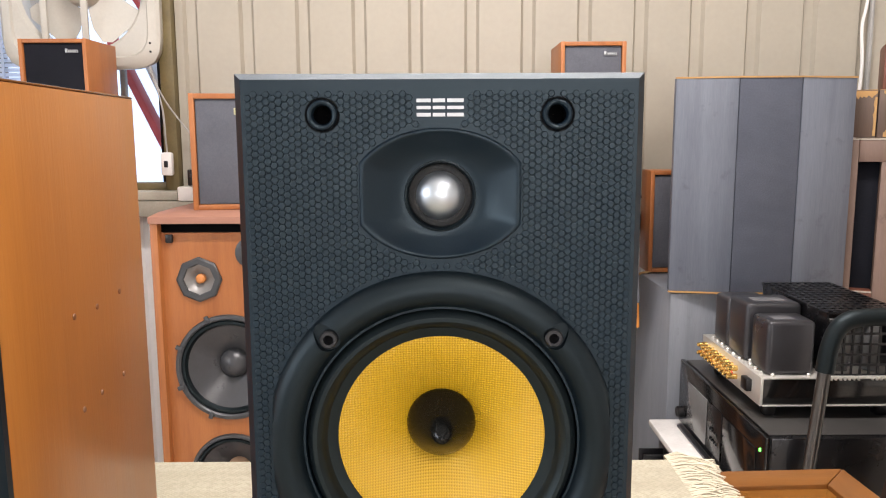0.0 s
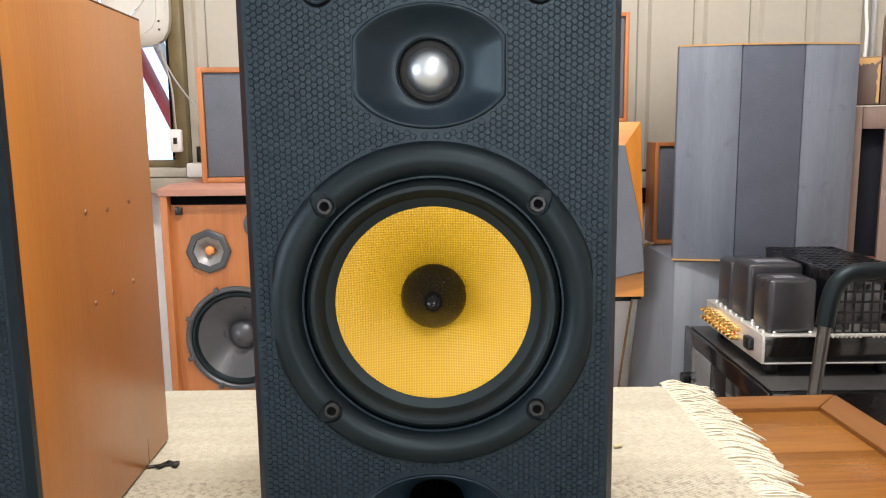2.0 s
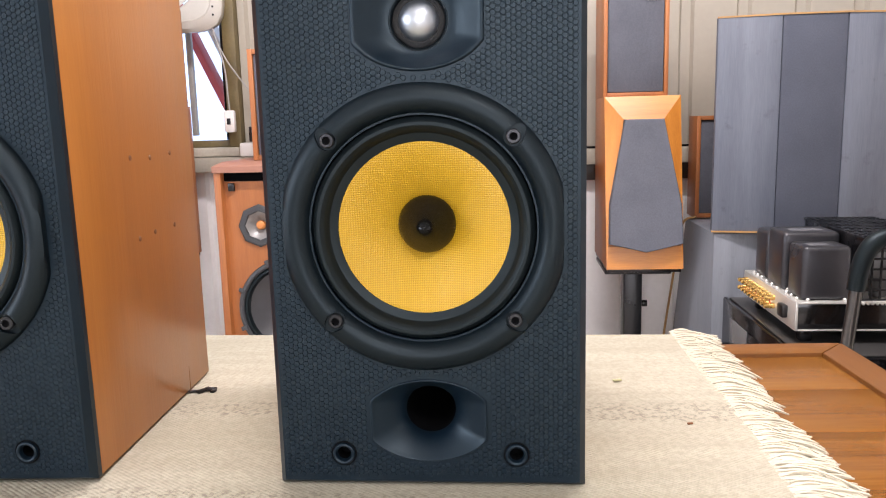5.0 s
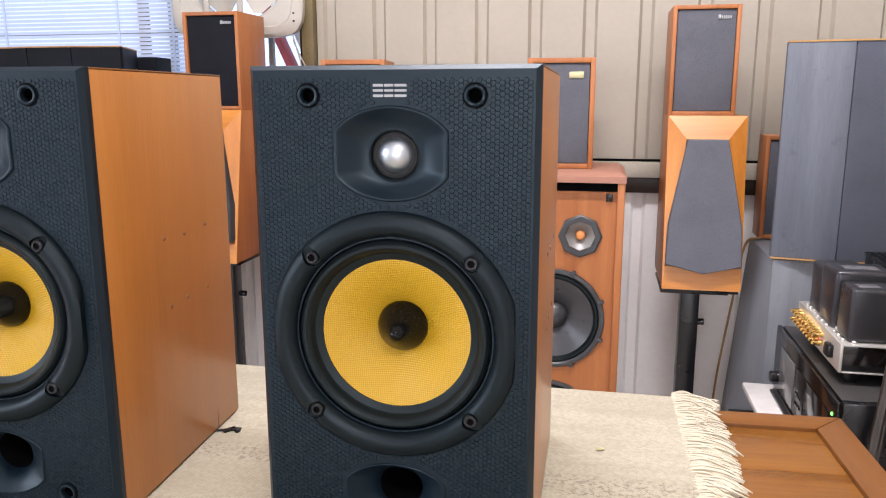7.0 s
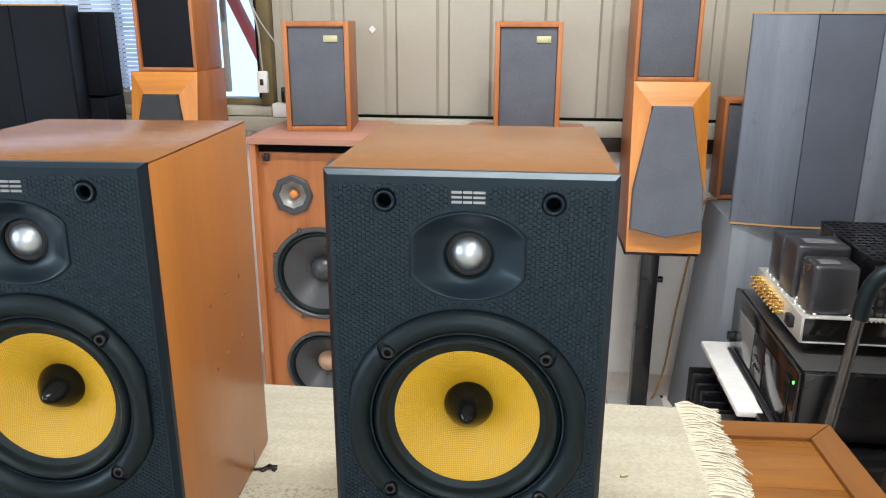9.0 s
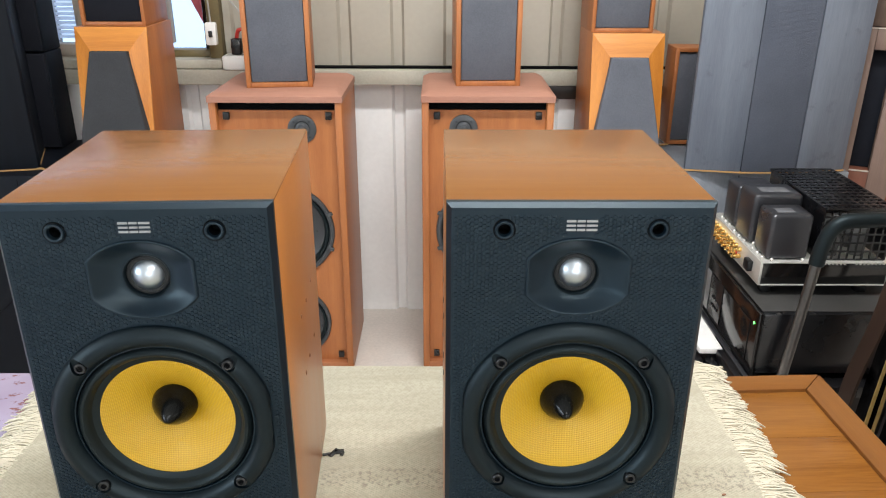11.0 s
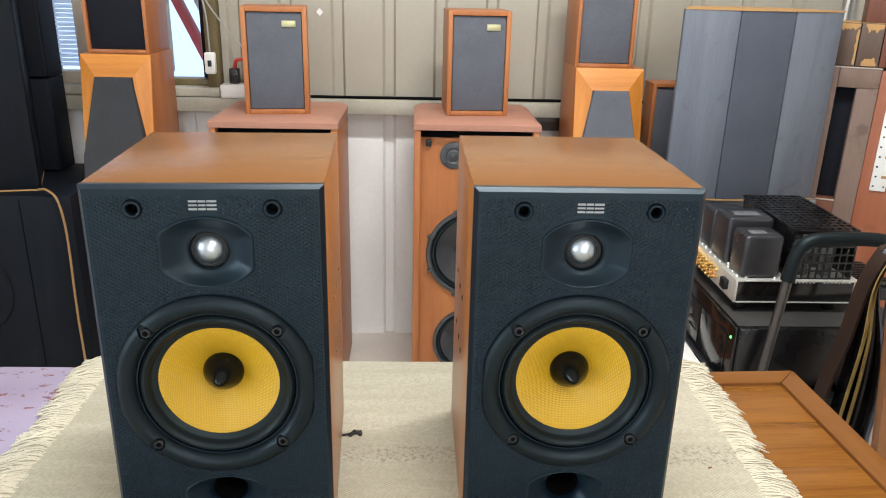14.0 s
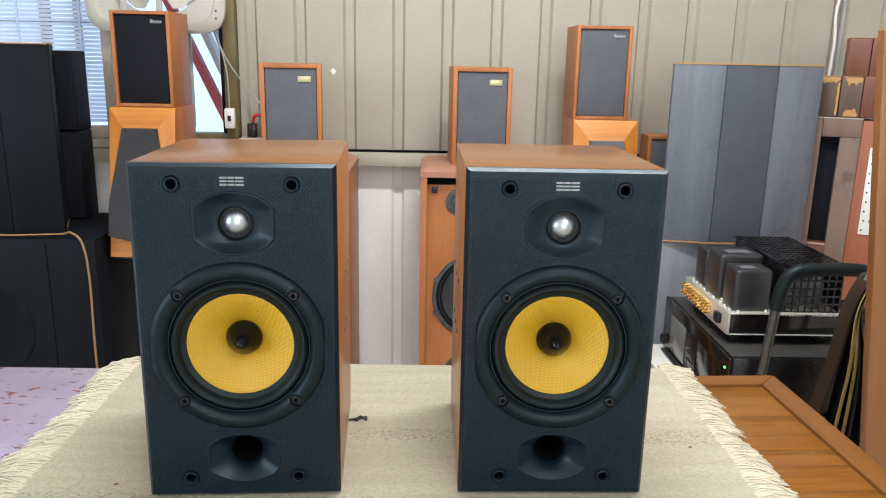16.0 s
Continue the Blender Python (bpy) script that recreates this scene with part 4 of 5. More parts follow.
def faceted_speaker(m, label, cloth_mat):
    """Honey wood speaker: slanting front with sloped facets round a tapering raised grille with a pointed foot."""
    sp = thing("faceted_speaker", m, label, "loudspeaker", "honey wood loudspeakers")
    w, h = 0.205, 0.465
    top_y, low_y, back = 0.085, 0.0, 0.29
    def face_y(z):
        return low_y + (top_y - low_y) * z / h
    bm = bmesh.new()
    hw = w / 2
    loft(bm, [[(-hw, face_y(0) , 0), (hw, face_y(0), 0), (hw, back, 0), (-hw, back, 0)], [(-hw, face_y(h), h), (hw, face_y(h), h), (hw, back, h), (-hw, back, h)]], True, True)
    bmesh.ops.bevel(bm, geom=bm.edges[:], offset=0.002, segments=2, affect="EDGES", profile=0.5)
    part("cabinet", bm, TEAK_Z, sp)
    a, b = 0.054, 0.098
    zt, zb = h - 0.062, 0.062
    pts = {"tl": (-hw, h), "tr": (hw, h), "br": (hw, 0.0), "bl": (-hw, 0.0), "gtl": (-a, zt), "gtr": (a, zt), "gbr": (b, zb), "gbl": (-b, zb)}
    def facet(keys, mat, outs):
        bm = bmesh.new()
        vs = [bm.verts.new((pts[k][0], face_y(pts[k][1]) - o, pts[k][1])) for k, o in zip(keys, outs)]
        bk = [bm.verts.new((pts[k][0], face_y(pts[k][1]) + 0.004, pts[k][1])) for k in keys]
        n = len(vs)
        bm.faces.new(vs)
        for i in range(n):
            bm.faces.new((vs[i], vs[(i + 1) % n], bk[(i + 1) % n], bk[i]))
        part("facet", bm, mat, sp, "honey wood facet")
    facet(("tl", "tr", "gtr", "gtl"), ORANGE_X, (0.003, 0.003, 0.022, 0.022))
    facet(("tl", "gtl", "gbl", "bl"), ORANGE_Z, (0.003, 0.022, 0.006, 0.003))
    facet(("tr", "br", "gbr", "gtr"), ORANGE_Z, (0.003, 0.003, 0.006, 0.022))
    facet(("gbl", "gbr", "br", "bl"), ORANGE_X, (0.006, 0.006, 0.003, 0.003))
    bm = bmesh.new()
    o = [(-a + 0.002, zt), (a - 0.002, zt), (b - 0.002, zb + 0.012), (0, zb - 0.012), (-b + 0.002, zb + 0.012)]
    o[2] = (b - 0.001, zb + 0.010)
    o[4] = (-b + 0.001, zb + 0.010)
    # pulled in a little at the shoulders
    o.insert(2, (b - 0.004, zb + 0.115))
    o.append((-b + 0.004, zb + 0.115))
    loft(bm, [[(x, face_y(z) - 0.004, z) for x, z in o], [(x, face_y(z) - 0.034, z) for x, z in o], [(x * 0.97, face_y(z) - 0.037, zb + (z - zb) * 0.985 + 0.002) for x, z in o]], True, True)
    part("grille", bm, cloth_mat, sp, "tapering grey grille with a pointed foot")
    block("base_plate", sp, BLACKMETAL, (-hw + 0.004, hw - 0.004, 0.006, back - 0.004, -0.010, -0.001), 0.001)
    return sp


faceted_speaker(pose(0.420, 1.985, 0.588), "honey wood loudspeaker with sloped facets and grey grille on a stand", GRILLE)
faceted_speaker(pose(-1.047, 1.995, 0.600), "honey wood loudspeaker with sloped facets and grille darkened for shade on a stand", GRILLE_SHADED)


def speaker_stand(m, up):
    st = thing("speaker_stand", m, "black metal loudspeaker stand with a square column", "stand", "loudspeaker stands")
    block("top_plate", st, BLACKMETAL, (-0.09, 0.09, -0.11, 0.11, 0.567 + up, 0.5765 + up), 0.002)
    block("column", st, BLACKMETAL, (-0.026, 0.026, -0.03, 0.03, 0.018, 0.567 + up), 0.004)
    block("base_plate", st, GREYPIPE, (-0.09, 0.09, -0.11, 0.11, 0.004, 0.018), 0.002, "pale grey base plate")
    part("knob", turned([(0.0095, 0.0), (0.0095, 0.018), (0.007, 0.021), (0.0004, 0.021)], 0, 0, 16), BLACKMETAL, st, m=pose(0.026, 0.01, 0.455, 0, 0, 90) @ pose(0, -0.021, 0))
    for x in (-0.095, 0.095):
        for y in (-0.11, 0.11):
            part("spike", turned([(0.007, -0.004), (0.006, 0.0), (0.001, 0.004)], 0, 0, 10, cap=True), STEEL, st, m=pose(x, y, 0.0044, -90))
    return st


speaker_stand(pose(0.408, 2.13, 0), 0.0)
speaker_stand(pose(-1.06, 2.17, 0), 0.012)


def cone_driver(parent, x, z, r, y, cap_mat=CONE, lugs=0):
    dr = part("woofer", turned([(r, y), (r, y - 0.006), (r * 0.985, y - 0.009), (r * 0.93, y - 0.010), (r * 0.90, y - 0.006), (r * 0.89, y + 0.004)], x, z, 56), CAST, parent, "grey metal driver frame")
    part("surround", turned([(r * 0.895, y - 0.003), (r * 0.87, y - 0.008), (r * 0.83, y - 0.008), (r * 0.80, y - 0.001), (r * 0.785, y + 0.003)], x, z, 56), RUBBER, dr)
    part("cone", turned([(r * 0.79, y + 0.002), (r * 0.6, y + 0.018), (r * 0.42, y + 0.034), (r * 0.27, y + 0.048)], x, z, 56), CONE, dr, "black paper cone")
    part("dust_cap", turned([(r * 0.28, y + 0.048), (r * 0.26, y + 0.036), (r * 0.20, y + 0.024), (r * 0.11, y + 0.016), (0.0003, y + 0.013)], x, z, 40), cap_mat, dr)
    for k in range(lugs):
        a = 2 * math.pi * (k + 0.5) / lugs
        part("lug", box_bm(-0.010, 0.010, -0.004, 0.004, -0.006, 0.006, 0.002), CAST, dr, m=Matrix.Translation((x + r * 0.985 * math.cos(a), y - 0.008, z + r * 0.985 * math.sin(a))) @ Euler((0, -a, 0)).to_matrix().to_4x4())
    return dr


def holed_board(x0, x1, z0, z1, y, t, holes):
    """A board in x and z with round holes through it."""
    bm = bmesh.new()
    loops = [[bm.verts.new((x, y, z)) for x, z in ((x0, z0), (x1, z0), (x1, z1), (x0, z1))]]
    loops += [[bm.verts.new(p) for p in ring(r, y, cx, cz, 40)] for cx, cz, r in holes]
    edges = [bm.edges.new((lp[i], lp[(i + 1) % len(lp)])) for lp in loops for i in range(len(lp))]
    bmesh.ops.triangle_fill(bm, edges=edges, use_beauty=True, normal=(0, -1, 0))
    g = bmesh.ops.extrude_face_region(bm, geom=bm.faces[:])
    bmesh.ops.translate(bm, verts=[v for v in g["geom"] if isinstance(v, bmesh.types.BMVert)], vec=(0, t, 0))
    return bm


def floor_speaker(m, flip, label):
    """Tall teak three-way cabinet: set-back front with horn, dome and two cones."""
    sp = thing("floor_speaker", m, label, "loudspeaker", "tall teak loudspeakers")
    w, h, d, t = 0.375, 0.903, 0.33, 0.020
    block("side_panel", sp, TEAK_Z, (-w / 2, -w / 2 + t, 0, d, 0.012, h - 0.030), 0.002)
    block("side_panel", sp, TEAK_Z, (w / 2 - t, w / 2, 0, d, 0.012, h - 0.030), 0.002)
    bm = bmesh.new()
    hw = w / 2 + 0.002
    loft(bm, [[(-hw, -0.004, h - 0.0295), (hw, -0.004, h - 0.0295), (hw, d, h - 0.0295), (-hw, d, h - 0.0295)],
              [(-hw, -0.004, h - 0.012), (hw, -0.004, h - 0.012), (hw, d, h - 0.012), (-hw, d, h - 0.012)],
              [(-hw + 0.022, 0.022, h), (hw - 0.022, 0.022, h), (hw - 0.022, d - 0.01, h), (-hw + 0.022, d - 0.01, h)]], True, True)
    part("top_panel", bm, PINKTOP, sp, "red top with painted reflection sheen and sloping edges")
    block("bottom_panel", sp, TEAK_X, (-w / 2 + t, w / 2 - t, 0.001, d, 0.012, 0.035), 0.001)
    block("back_panel", sp, TEAK_Z, (-w / 2 + t, w / 2 - t, d - 0.02, d - 0.004, 0.035, h - 0.031), 0)
    yb = 0.024
    s = -1 if flip else 1
    hx, hz = -0.071 * s, 0.722
    bf = part("baffle", holed_board(-w / 2 + t, w / 2 - t, 0.035, h - 0.056, yb, 0.018, [(hx, hz, 0.040), (0, 0.480, 0.132), (0, 0.172, 0.108)]), TEAK_Z, sp, "orange teak front board")
    # Black filler paints the shade above the set-back front board.
    block("shadow_gap", sp, DEEP_BLACK, (-w / 2 + t, w / 2 - t, yb + 0.004, yb + 0.02, h - 0.055, h - 0.031), 0)
    hn = part("horn", turned([(0.061, yb), (0.061, yb - 0.006), (0.056, yb - 0.009), (0.043, yb - 0.009), (0.041, yb - 0.004)], hx, hz, 8), CAST, bf, "eight sided grey horn flange", m=None)
    part("throat", turned([(0.0415, yb - 0.005), (0.034, yb - 0.001), (0.026, yb + 0.006), (0.018, yb + 0.013), (0.012, yb + 0.0155)], hx, hz, 40), HORNGREY, hn)
    part("plug", turned([(0.0135, yb + 0.015), (0.0125, yb + 0.004), (0.008, yb - 0.001), (0.0003, yb - 0.002)], hx, hz, 24), HORNPLUG, hn, "orange centre plug")
    tx, tz = 0.068 * s, 0.793
    tw = part("tweeter", turned([(0.041, yb), (0.041, yb - 0.004), (0.037, yb - 0.006), (0.024, yb - 0.005), (0.020, yb - 0.001), (0.012, yb - 0.003), (0.010, yb - 0.006), (0.0003, yb - 0.008)], tx, tz, 40), CAST, bf, "small round black tweeter")
    for k in range(4):
        a = math.pi / 4 + k * math.pi / 2
        part("screw", turned([(0.003, yb - 0.004), (0.003, yb - 0.0065), (0.0003, yb - 0.0070)], tx + 0.031 * math.cos(a), tz + 0.031 * math.sin(a), 10), STEEL, tw)
    cone_driver(bf, 0.0, 0.480, 0.146, yb, CONE, 8)
    cone_driver(bf, 0.0, 0.172, 0.120, yb, BEIGECAP, 0)
    for x in (-w / 2 + t + 0.014, w / 2 - t - 0.030):
        for z in (0.045, h - 0.082):
            block("clip", bf, BLACKMETAL, (x, x + 0.018, yb - 0.010, yb, z, z + 0.022), 0.002, "black grille clip")
    for x in (-w / 2 + 0.05, w / 2 - 0.05):
        for y in (0.05, d - 0.05):
            block("foot", sp, BLACKMETAL, (x - 0.02, x + 0.02, y - 0.02, y + 0.02, 0, 0.012), 0.002)
    return sp


floor_speaker(pose(-0.577, 1.973, 0), False, "tall teak floor loudspeaker with open front and pinkish top")
floor_speaker(pose(0.022, 1.983, 0), True, "tall teak floor loudspeaker with open front and pinkish top")


def panel_speaker(m, side_mat, mid_mat, label, name="panel_speaker", w=0.447, h=0.538, d=0.25, lean=0.028):
    """Wide cabinet whose front is three upright boards, the outer two turned back a little."""
    sp = thing(name, m, label, "loudspeaker", "wide three-panel loudspeakers")
    hw, b = w / 2, 0.147
    bm = bmesh.new()
    o = [(-hw + 0.002, lean + 0.004), (-hw + b, 0.006), (hw - b, 0.006), (hw - 0.002, lean + 0.004), (hw - 0.09, d), (-hw + 0.09, d)]
    loft(bm, [[(x, y, 0.006) for x, y in o], [(x, y, h - 0.004) for x, y in o]], True, True)
    part("cabinet", bm, side_mat, sp)
    def board(x0, y0, x1, y1, mat):
        bm = bmesh.new()
        g = 0.0012
        ux, uy = (x1 - x0), (y1 - y0)
        ln = math.hypot(ux, uy)
        x0, y0, x1, y1 = x0 + ux / ln * g, y0 + uy / ln * g, x1 - ux / ln * g, y1 - uy / ln * g
        loft(bm, [[(x0, y0, 0.004), (x1, y1, 0.004), (x1, y1 + 0.016, 0.004), (x0, y0 + 0.016, 0.004)], [(x0, y0, h - 0.003), (x1, y1, h - 0.003), (x1, y1 + 0.016, h - 0.003), (x0, y0 + 0.016, h - 0.003)]], True, True)
        bmesh.ops.bevel(bm, geom=bm.edges[:], offset=0.0015, segments=2, affect="EDGES", profile=0.5)
        part("front_board", bm, mat, sp)
    board(-hw, lean, -hw + b, 0.0, side_mat)
    board(-hw + b, 0.0, hw - b, 0.0, mid_mat)
    board(hw - b, 0.0, hw, lean, side_mat)
    for z, tag_ in ((0.0, "bottom_edge"), (h - 0.004, "top_edge")):
        bm = bmesh.new()
        o2 = [(-hw - 0.001, lean - 0.001), (-hw + b, -0.002), (hw - b, -0.002), (hw + 0.001, lean - 0.001), (hw - 0.089, d), (-hw + 0.089, d)]
        loft(bm, [[(x, y, z) for x, y in o2], [(x, y, z + 0.004) for x, y in o2]], True, True)
        part(tag_, bm, RAWPLY, sp, "bare board edge")
    return sp


panel_speaker(pose(0.798, 1.885, 0.698), BLUEGREY, BLUEGREY_C, "wide blue grey three-panel loudspeaker stacked on another one")
# Mate of the blue grey one; window shade is put into its near-black colour.
panel_speaker(pose(-1.505, 1.960, 0.672), BLACKWOOD_SHADED, BLACKWOOD_SHADED, "wide three-panel loudspeaker blackened for backlit shade, stacked on a cabinet", h=0.583)


def low_cabinet(m, mat, w, h, d, flare, label, woofer=False):
    c = thing("low_cabinet", m, label, "loudspeaker", "lower loudspeaker cabinets")
    bm = bmesh.new()
    hw = w / 2
    loft(bm, [[(-hw, 0.0, 0), (hw, 0.0, 0), (hw, d, 0), (-hw - flare, d, 0)], [(-hw, 0.0, h), (hw, 0.0, h), (hw, d, h), (-hw, d, h)]], True, True)
    bmesh.ops.bevel(bm, geom=bm.edges[:], offset=0.003, segments=2, affect="EDGES", profile=0.5)
    part("cabinet", bm, mat, c)
    if woofer:
        part("woofer", turned([(0.15, 0.0), (0.148, -0.004), (0.14, -0.006), (0.13, -0.003), (0.12, -0.001), (0.06, -0.002), (0.0003, -0.002)], -0.10, h * 0.55, 48), BLACKWOOD_SHADED, c)
    for x in (-hw + 0.15, hw - 0.15):
        block("seam", c, DEEP_BLACK, (x - 0.001, x + 0.001, -0.0012, 0.002, 0.01, h - 0.01), 0)
    return c


low_cabinet(pose(0.812, 1.915, 0), BLUEGREY_LIT, 0.46, 0.694, 0.32, 0.06, "blue grey wide lower loudspeaker cabinet on the floor")
low_cabinet(pose(-1.43, 1.93, 0), BLACKWOOD_SHADED, 0.52, 0.670, 0.42, 0.0, "wide lower loudspeaker cabinet blackened for backlit shade, on the floor", True)


def black_box(m, w, h, d, label):
    b = thing("black_speaker", m, label, "loudspeaker", "small black loudspeakers")
    block("cabinet", b, BLACKWOOD_SHADED, (-w / 2, w / 2, 0.012, d, 0, h), 0.005)
    block("grille", b, GRILLE_DARK, (-w / 2 + 0.004, w / 2 - 0.004, 0, 0.0115, 0.004, h - 0.004), 0.004)
    return b


black_box(pose(-1.391, 2.222, 0.672), 0.136, 0.300, 0.115, "small black loudspeaker stacked beside a wide black one")
black_box(pose(-1.391, 2.222, 0.973), 0.136, 0.262, 0.115, "small black loudspeaker stacked beside a wide black one")
tagged(part("cable", tube_bm(curve_points([(-1.27, 1.955, 0.684), (-1.235, 1.93, 0.690), (-1.20, 1.915, 0.66), (-1.187, 1.912, 0.55), (-1.19, 1.912, 0.30), (-1.185, 1.912, 0.02)]), 0.0035), TAN),
       "tan loudspeaker cable hanging down the black cabinet", "cable")
tagged(part("cable", tube_bm(curve_points([(0.60, 2.18, 0.705), (0.565, 2.20, 0.68), (0.55, 2.22, 0.55), (0.52, 2.23, 0.30), (0.50, 2.22, 0.12), (0.46, 2.20, 0.012), (0.40, 2.25, 0.006)]), 0.0035), TAN),
       "tan loudspeaker cable hanging to the floor", "cable")

# ---- the hi-fi rack ----


def tube_amplifier():
    amp = thing("valve_amplifier", pose(0.612, 1.419, 0.565), "valve amplifier with pewter transformer covers and black cage", "amplifier")
    # chassis: steel end plates and black flanks
    w, d = 0.290, 0.33
    block("chassis", amp, BLACKGLOSS, (0.006, w, 0.002, d, 0.010, 0.062), 0.001)
    block("end_plate", amp, CHROME, (0.0, 0.006, 0.0, d, 0.008, 0.066), 0.0015, "brushed steel end plate")
    block("end_plate", amp, CHROME, (w, w + 0.012, 0.0, d, 0.008, 0.066), 0.002, "brushed steel end plate")
    block("top_plate", amp, CHROME, (0.006, w, 0.0, d, 0.062, 0.066), 0.001, "brushed steel top plate")
    block("trim", amp, CHROME, (0.006, w, -0.001, 0.002, 0.008, 0.011), 0.0005)
    for x, y0 in ((0.03, 0.03), (0.25, 0.03), (0.03, 0.29), (0.25, 0.29)):
        block("foot", amp, BLACKMETAL, (x - 0.012, x + 0.012, y0 - 0.012, y0 + 0.012, -0.018, 0.008), 0.003)
    def can(x0, x1, y0, y1, h, name="transformer"):
        c = block(name, amp, PEWTER, (x0, x1, y0, y1, 0.066, 0.066 + h), 0.010, "pewter transformer cover", 3)
        for sx in (x0 + 0.012, x1 - 0.012):
            for sy in (y0 - 0.003, y1 + 0.003):
                part("bolt", turned([(0.004, 0), (0.004, -0.004), (0.002, -0.006), (0.0003, -0.006)], 0, 0, 12), CHROME, c, m=Matrix.Translation((sx, sy, 0.066)) @ Euler((radians(-90), 0, 0)).to_matrix().to_4x4())
        for k in range(3):
            sy = y0 + (y1 - y0) * (0.15 + 0.35 * k)
            part("bolt", turned([(0.004, 0), (0.004, -0.004), (0.002, -0.006), (0.0003, -0.006)], 0, 0, 12), CHROME, c, m=Matrix.Translation((x0 - 0.004, sy, 0.066)) @ Euler((radians(-90), 0, 0)).to_matrix().to_4x4())
        return c
    a = can(0.014, 0.108, 0.012, 0.092, 0.108)
    block("label", a, TINLABEL, (0.032, 0.072, 0.030, 0.060, 0.1735, 0.1745), 0.0003, "pale oval label")
    b = can(0.010, 0.125, 0.110, 0.205, 0.122)
    block("label", b, TINLABEL, (0.035, 0.10, 0.135, 0.170, 0.1875, 0.1886), 0.0003, "pale label")
    can(0.014, 0.108, 0.222, 0.302, 0.108)
    # valve cage: bars as a real grid
    x0, x1, y0, y1, z0, z1 = 0.128, 0.282, 0.012, 0.315, 0.067, 0.190
    cage = block("cage", amp, BLACKMETAL, (x0, x0 + 0.003, y0, y1, z0, z1), 0.001, "black wire cage")
    for k in range(10):
        x = x0 + (x1 - x0) * k / 9
        block("bar", cage, BLACKMETAL, (x - 0.0018, x + 0.0018, y0 - 0.001, y0 + 0.002, z0, z1), 0)
        block("bar", cage, BLACKMETAL, (x - 0.0034, x + 0.0034, y0, y1, z1 - 0.002, z1 + 0.001), 0)
    for k in range(7):
        z = z0 + (z1 - z0) * k / 6
        block("bar", cage, BLACKMETAL, (x0, x1, y0 - 0.0015, y0 + 0.0015, z - 0.002, z + 0.002), 0)
    for k in range(15):
        y = y0 + (y1 - y0) * k / 14
        block("bar", cage, BLACKMETAL, (x0, x1, y - 0.0045, y + 0.0045, z1 - 0.0015, z1 + 0.0015), 0)
    block("rim", cage, BLACKMETAL, (x0, x1, y0 - 0.002, y0 + 0.003, z1 - 0.010, z1 + 0.002), 0.001)
    block("rim", cage, BLACKMETAL, (x1 - 0.003, x1, y0, y1, z0, z1), 0.001)
    for k in range(5):
        for x in (0.175, 0.235):
            part("valve", turned([(0.016, 0), (0.016, -0.02), (0.019, -0.03), (0.019, -0.075), (0.014, -0.090), (0.0003, -0.095)], 0, 0, 18), GREYGLASS, amp, "grey glass valve",
                 m=Matrix.Translation((x, 0.05 + 0.055 * k, 0.067)) @ Euler((radians(-90), 0, 0)).to_matrix().to_4x4())
    # gold terminals in two rows on the steel end
    for k in range(9):
        for z in (0.030, 0.048):
            y = 0.12 + k * 0.023
            q = part("terminal", turned([(0.0060, 0), (0.0060, -0.010), (0.0048, -0.011), (0.0048, -0.020), (0.003, -0.022), (0.0003, -0.022)], 0, 0, 14), GOLD, amp, "gold plated terminal",
                     m=pose(0, y, z, 0, 0, -90))
            if z < 0.04 and k % 2:
                part("collar", turned([(0.0064, -0.001), (0.0064, -0.004), (0.0060, -0.004)], 0, 0, 14), REDCAP, q)
    block("mains_inlet", amp, BLACKMETAL, (-0.012, 0.001, 0.040, 0.070, 0.024, 0.050), 0.003, "black mains inlet")
    for k in range(18):
        x = 0.125 + k * 0.0088
        if k not in (8, 9):
            block("slot", amp, CHROME, (x, x + 0.004, -0.003, 0.004, 0.060, 0.0675), 0.001)
    return amp


tube_amplifier()


